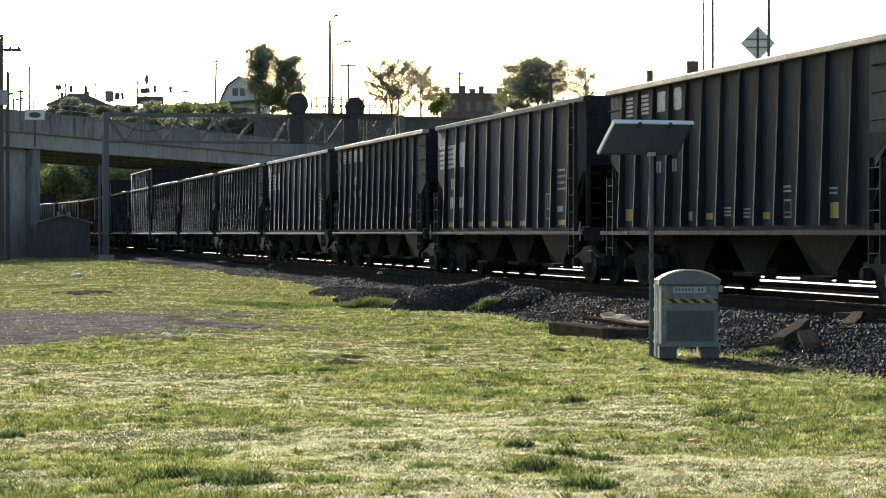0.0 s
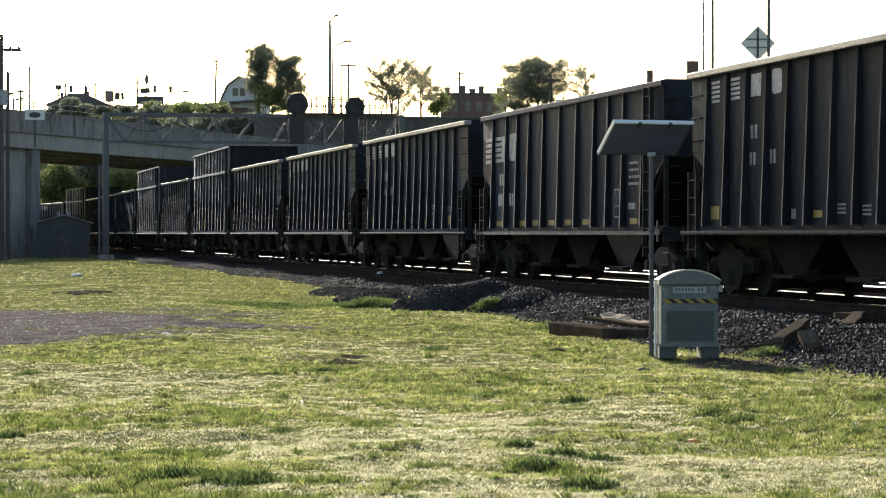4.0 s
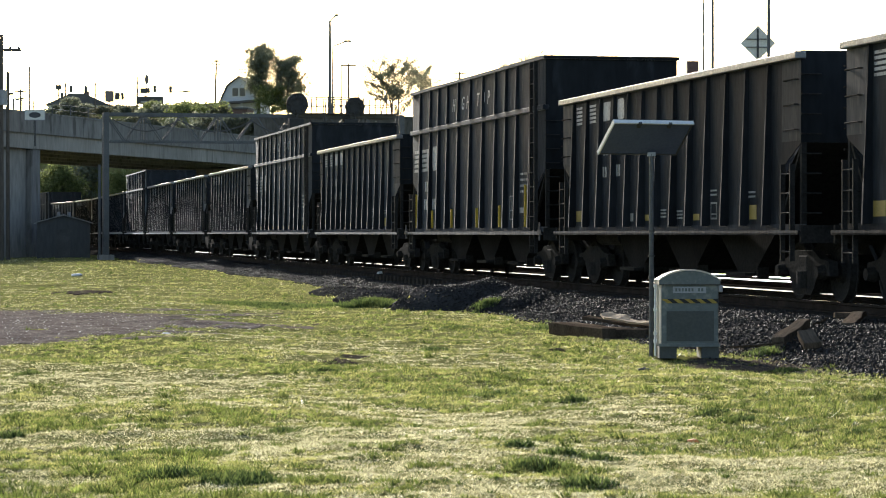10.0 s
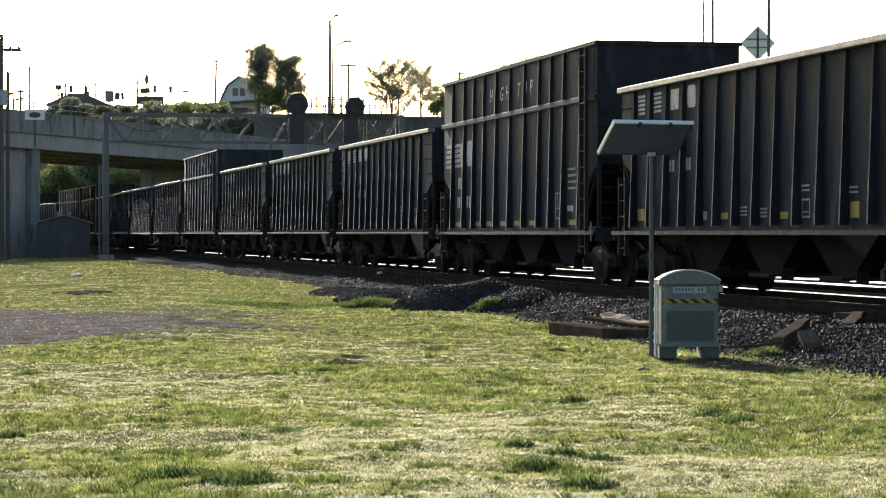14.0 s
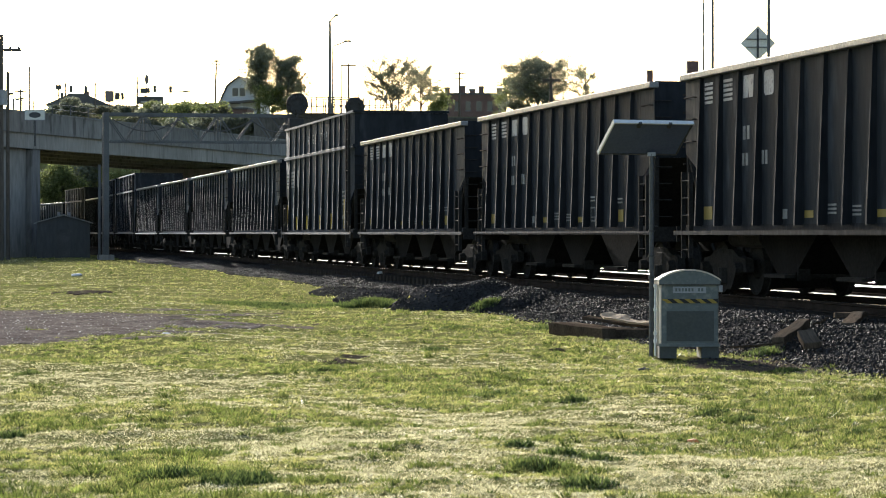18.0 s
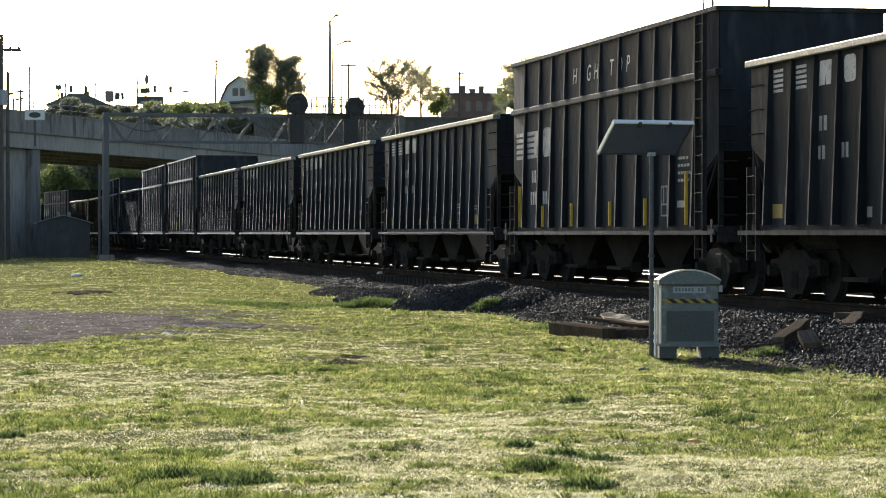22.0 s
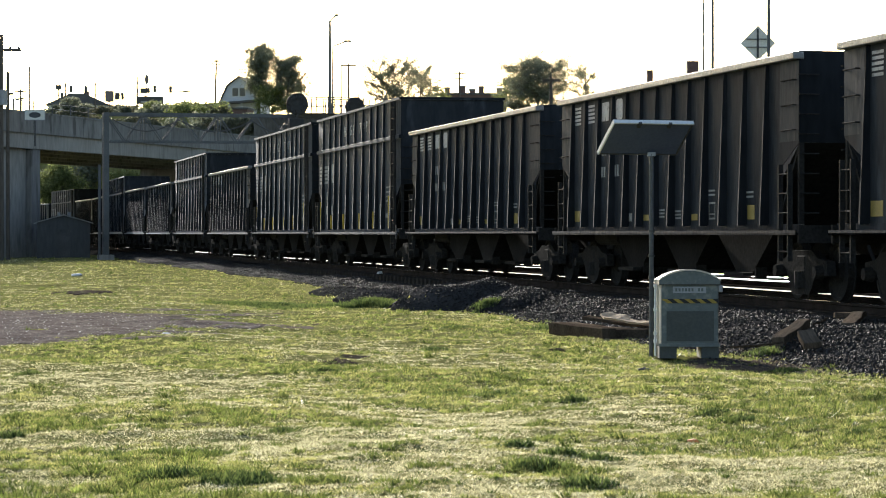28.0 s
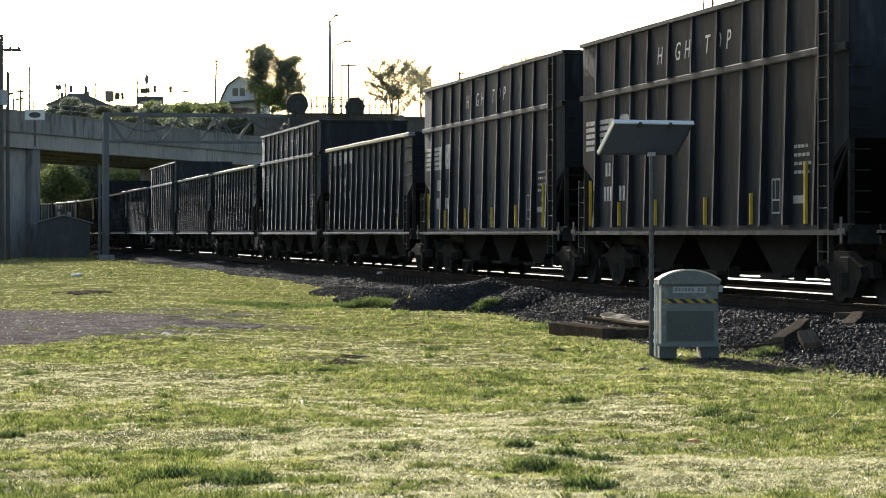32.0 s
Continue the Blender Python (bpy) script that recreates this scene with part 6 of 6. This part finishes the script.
weeds(-1.5, 54.6, 0.8, 0.8, 5200, 0.20, "green weeds at the foot of a ballast heap", 61)
weeds(-3.0, 56.0, 1.3, 1.4, 3000, 0.10, "green weeds at the ballast's edge", 62)
weeds(-4.3, 57.0, 1.4, 0.8, 3600, 0.09, "dark green weeds before the ballast", 66)
weeds(0.85, 50.4, 0.35, 0.4, 800, 0.12, "green weeds beside a ballast heap", 63)
for j, (wx, wy, wr, wh) in enumerate(((-4.68, 28.1, 0.20, 0.07), (-1.82, 18.0, 0.30, 0.075), (-1.78, 16.2, 0.30, 0.07), (-1.28, 15.97, 0.28, 0.07), (-1.29, 20.0, 0.16, 0.05),
                                    (-3.43, 19.8, 0.12, 0.085), (1.25, 23.8, 0.17, 0.075), (2.37, 21.9, 0.18, 0.065), (2.54, 21.3, 0.20, 0.075), (3.02, 21.0, 0.24, 0.05),
                                    (3.31, 19.7, 0.13, 0.07), (0.56, 18.2, 0.18, 0.055), (0.87, 17.8, 0.20, 0.07), (0.67, 16.7, 0.22, 0.085), (1.10, 17.6, 0.17, 0.065),
                                    (0.92, 15.8, 0.20, 0.07), (2.0, 20.7, 0.12, 0.04), (1.51, 18.7, 0.12, 0.045), (-2.4, 17.9, 0.16, 0.05), (0.1, 25.6, 0.3, 0.045),
                                    (0.55, 25.3, 0.3, 0.05), (-0.1, 34.6, 0.25, 0.06), (0.25, 41.0, 0.3, 0.07), (4.0, 29.0, 0.3, 0.06), (-1.4, 28.6, 0.3, 0.06))):
    weeds(wx, wy, wr, wr * 0.9, int(430 * (wr / 0.2) ** 1.5), wh, "low leafy green weeds in the lawn", 300 + j)
weeds(4.15, 32.3, 0.28, 0.35, 500, 0.10, "small green weeds between ballast stones", 64)
weeds(1.75, 41.5, 0.5, 0.6, 700, 0.10, "small green weeds between ballast stones", 65)


# ---- old ties and blocks on the ballast ----
def plank(x, y, z, l, w, h, rx, ry, rz, material, label, name="old_tie"):
    bm = cube(-l / 2, l / 2, -w / 2, w / 2, -h / 2, h / 2)
    bmesh.ops.subdivide_edges(bm, edges=[e for e in bm.edges if e.calc_length() > l * 0.9], cuts=6)
    bmesh.ops.bevel(bm, geom=list(bm.edges), offset=0.006, segments=1, affect="EDGES")
    for v in bm.verts:
        v.co += Vector((noise.noise(v.co * 5), noise.noise(v.co * 5 + Vector((7, 0, 0))), noise.noise(v.co * 5 + Vector((0, 9, 0))))) * 0.018
    ob = part(name, bm, material, None, at=pose(x, y, z, rx, ry, rz))
    return tagged(ob, label, "timber", "old railway ties")


plank(2.13, 38.25, 0.10, 2.65, 0.22, 0.18, 0, 0, -75, M_TIE, "weathered dark railway tie lying at the ballast's edge")
plank(2.78, 37.25, 0.09, 0.85, 0.25, 0.17, 0, 0, 8, M_TIE, "short dark tie piece closing a pile of ties")
plank(2.42, 38.6, 0.11, 1.7, 0.20, 0.12, 3, 2, -62, M_BROWNWOOD, "weathered brown railway tie lying in a pile")
plank(2.60, 37.9, 0.15, 0.7, 0.16, 0.06, 0, 3, -20, M_BROWNWOOD, "split brown plank lying in a pile of ties", "split_plank")
plank(2.70, 38.4, 0.235, 1.5, 0.19, 0.05, 4, 4, -52, M_TIE, "dark plank resting across other ties", "split_plank")
def broken_board(x, y, z, outline, thick, rx, ry, rz):
    """A split board with a jagged outline."""
    bm = prism(bmesh.new(), outline, -thick / 2, thick / 2, axis="z")
    bmesh.ops.triangulate(bm, faces=list(bm.faces))
    bmesh.ops.subdivide_edges(bm, edges=list(bm.edges), cuts=2)
    for v in bm.verts:
        v.co.z += 0.016 * noise.noise(v.co * 6) + 0.05 * v.co.x * v.co.x
    return tagged(part("broken_board", bm, M_OLDWOOD, None, at=pose(x, y, z, rx, ry, rz)), "pale splintered board on a pile of ties", "timber", "old railway ties")


broken_board(2.66, 38.0, 0.325, [(-0.26, -0.02), (-0.16, -0.19), (0.05, -0.14), (0.24, -0.18), (0.33, -0.06), (0.22, 0.02), (0.10, 0.17), (-0.07, 0.13), (-0.14, 0.19)], 0.03, 12, 9, -18)
broken_board(3.0, 37.8, 0.255, [(-0.20, -0.07), (0.04, -0.10), (0.19, -0.05), (0.16, 0.06), (0.0, 0.04), (-0.15, 0.09)], 0.03, 8, 3, -14)
plank(4.63, 33.05, 0.29, 1.15, 0.18, 0.12, 0, -10, 64, M_BROWNWOOD, "brown tie end leaning on the ballast")
plank(4.70, 31.95, 0.25, 0.36, 0.21, 0.09, -6, -26, 100, M_BROWNWOOD, "short pale-ended tie block on the ballast", "tie_block")
plank(5.68, 34.4, 0.41, 1.45, 0.19, 0.08, 0, -5, 74, M_BROWNWOOD, "brown tie piece lying on the ballast slope")
plank(5.70, 35.2, 0.45, 0.32, 0.12, 0.08, 0, 0, 0, M_BROWNWOOD, "brown wooden offcut on the ballast")
for a, b, label in (((3.72, 32.2, 0.13), (4.40, 32.15, 0.20), "dark rusty rod lying on the stones"), ((4.95, 33.4, 0.38), (5.35, 34.6, 0.43), "dark rusty rod lying on the ballast slope")):
    bm = bmesh.new()
    mid = (Vector(a) + Vector(b)) / 2 + Vector((0.02, 0.03, -0.015))
    bar(bm, a, mid, 0.014, n=6), bar(bm, mid, b, 0.014, n=6)
    tagged(part("rusty_rod", bm, M_TIE), label, "rod", "rods on the ballast")


# ================= ties under the rails =================
tie_mesh = mesh_of("tie", cube(-0.12, 0.12, -1.3, 1.3, -0.09, 0.09, bevel=0.012), M_TRACKTIE)
for j in range(200):
    tx, ty, ta = track(-16 + j * 0.56, AXIS)
    t = part("tie", tie_mesh, None, track_bed)
    t.matrix_basis = pose(tx, ty, RAIL - 0.172 - 0.088, 0, 0, along(ta))
bm = bmesh.new()
for j in range(300):
    tx, ty, ta = track(-16 + j * 0.56, TRACKS[1])
    box(bm, -0.12, 0.12, -1.3, 1.3, RAIL - 0.35, RAIL - 0.172, m=pose(tx, ty, 0, 0, 0, along(ta)))
far_ties = part("far_ties", bm, M_TRACKTIE, track_bed)
far_ties["kind"] = "stuff"


# ================= litter =================
def litter(x, y, w, h, material, label, name):
    bm = bmesh.new()
    bmesh.ops.create_icosphere(bm, subdivisions=2, radius=1.0)
    for v in bm.verts:
        k = 1 + 0.5 * noise.noise(v.co * 2.2 + Vector((x, y, 0)))
        v.co = Vector((v.co.x * w * k, v.co.y * w * 0.7 * k, v.co.z * h * k))
    ob = part(name, bm, material, None, at=pose(x, y, float(full_height(np.array([x]), np.array([y]))[0]) + h * 0.5))
    return tagged(ob, label, "litter")


litter(-13.55, 92.0, 0.20, 0.07, M_PAPER, "crumpled white plastic bag on the lawn", "plastic_bag")
litter(-4.30, 38.6, 0.07, 0.025, M_PAPER, "scrap of white paper on the gravel", "paper_scrap")
litter(-1.9, 75.0, 0.09, 0.09, M_PAPER, "small white object on the ballast", "litter_scrap")
litter(1.96, 19.5, 0.05, 0.02, M_ORANGE, "faded orange scrap in the grass", "litter_scrap")
litter(2.35, 29.0, 0.07, 0.035, M_HUT, "small dark lump in the grass", "dark_lump")
litter(1.55, 33.6, 0.12, 0.03, M_TIE, "dark splinter of wood in the grass", "wood_splinter")


motions()
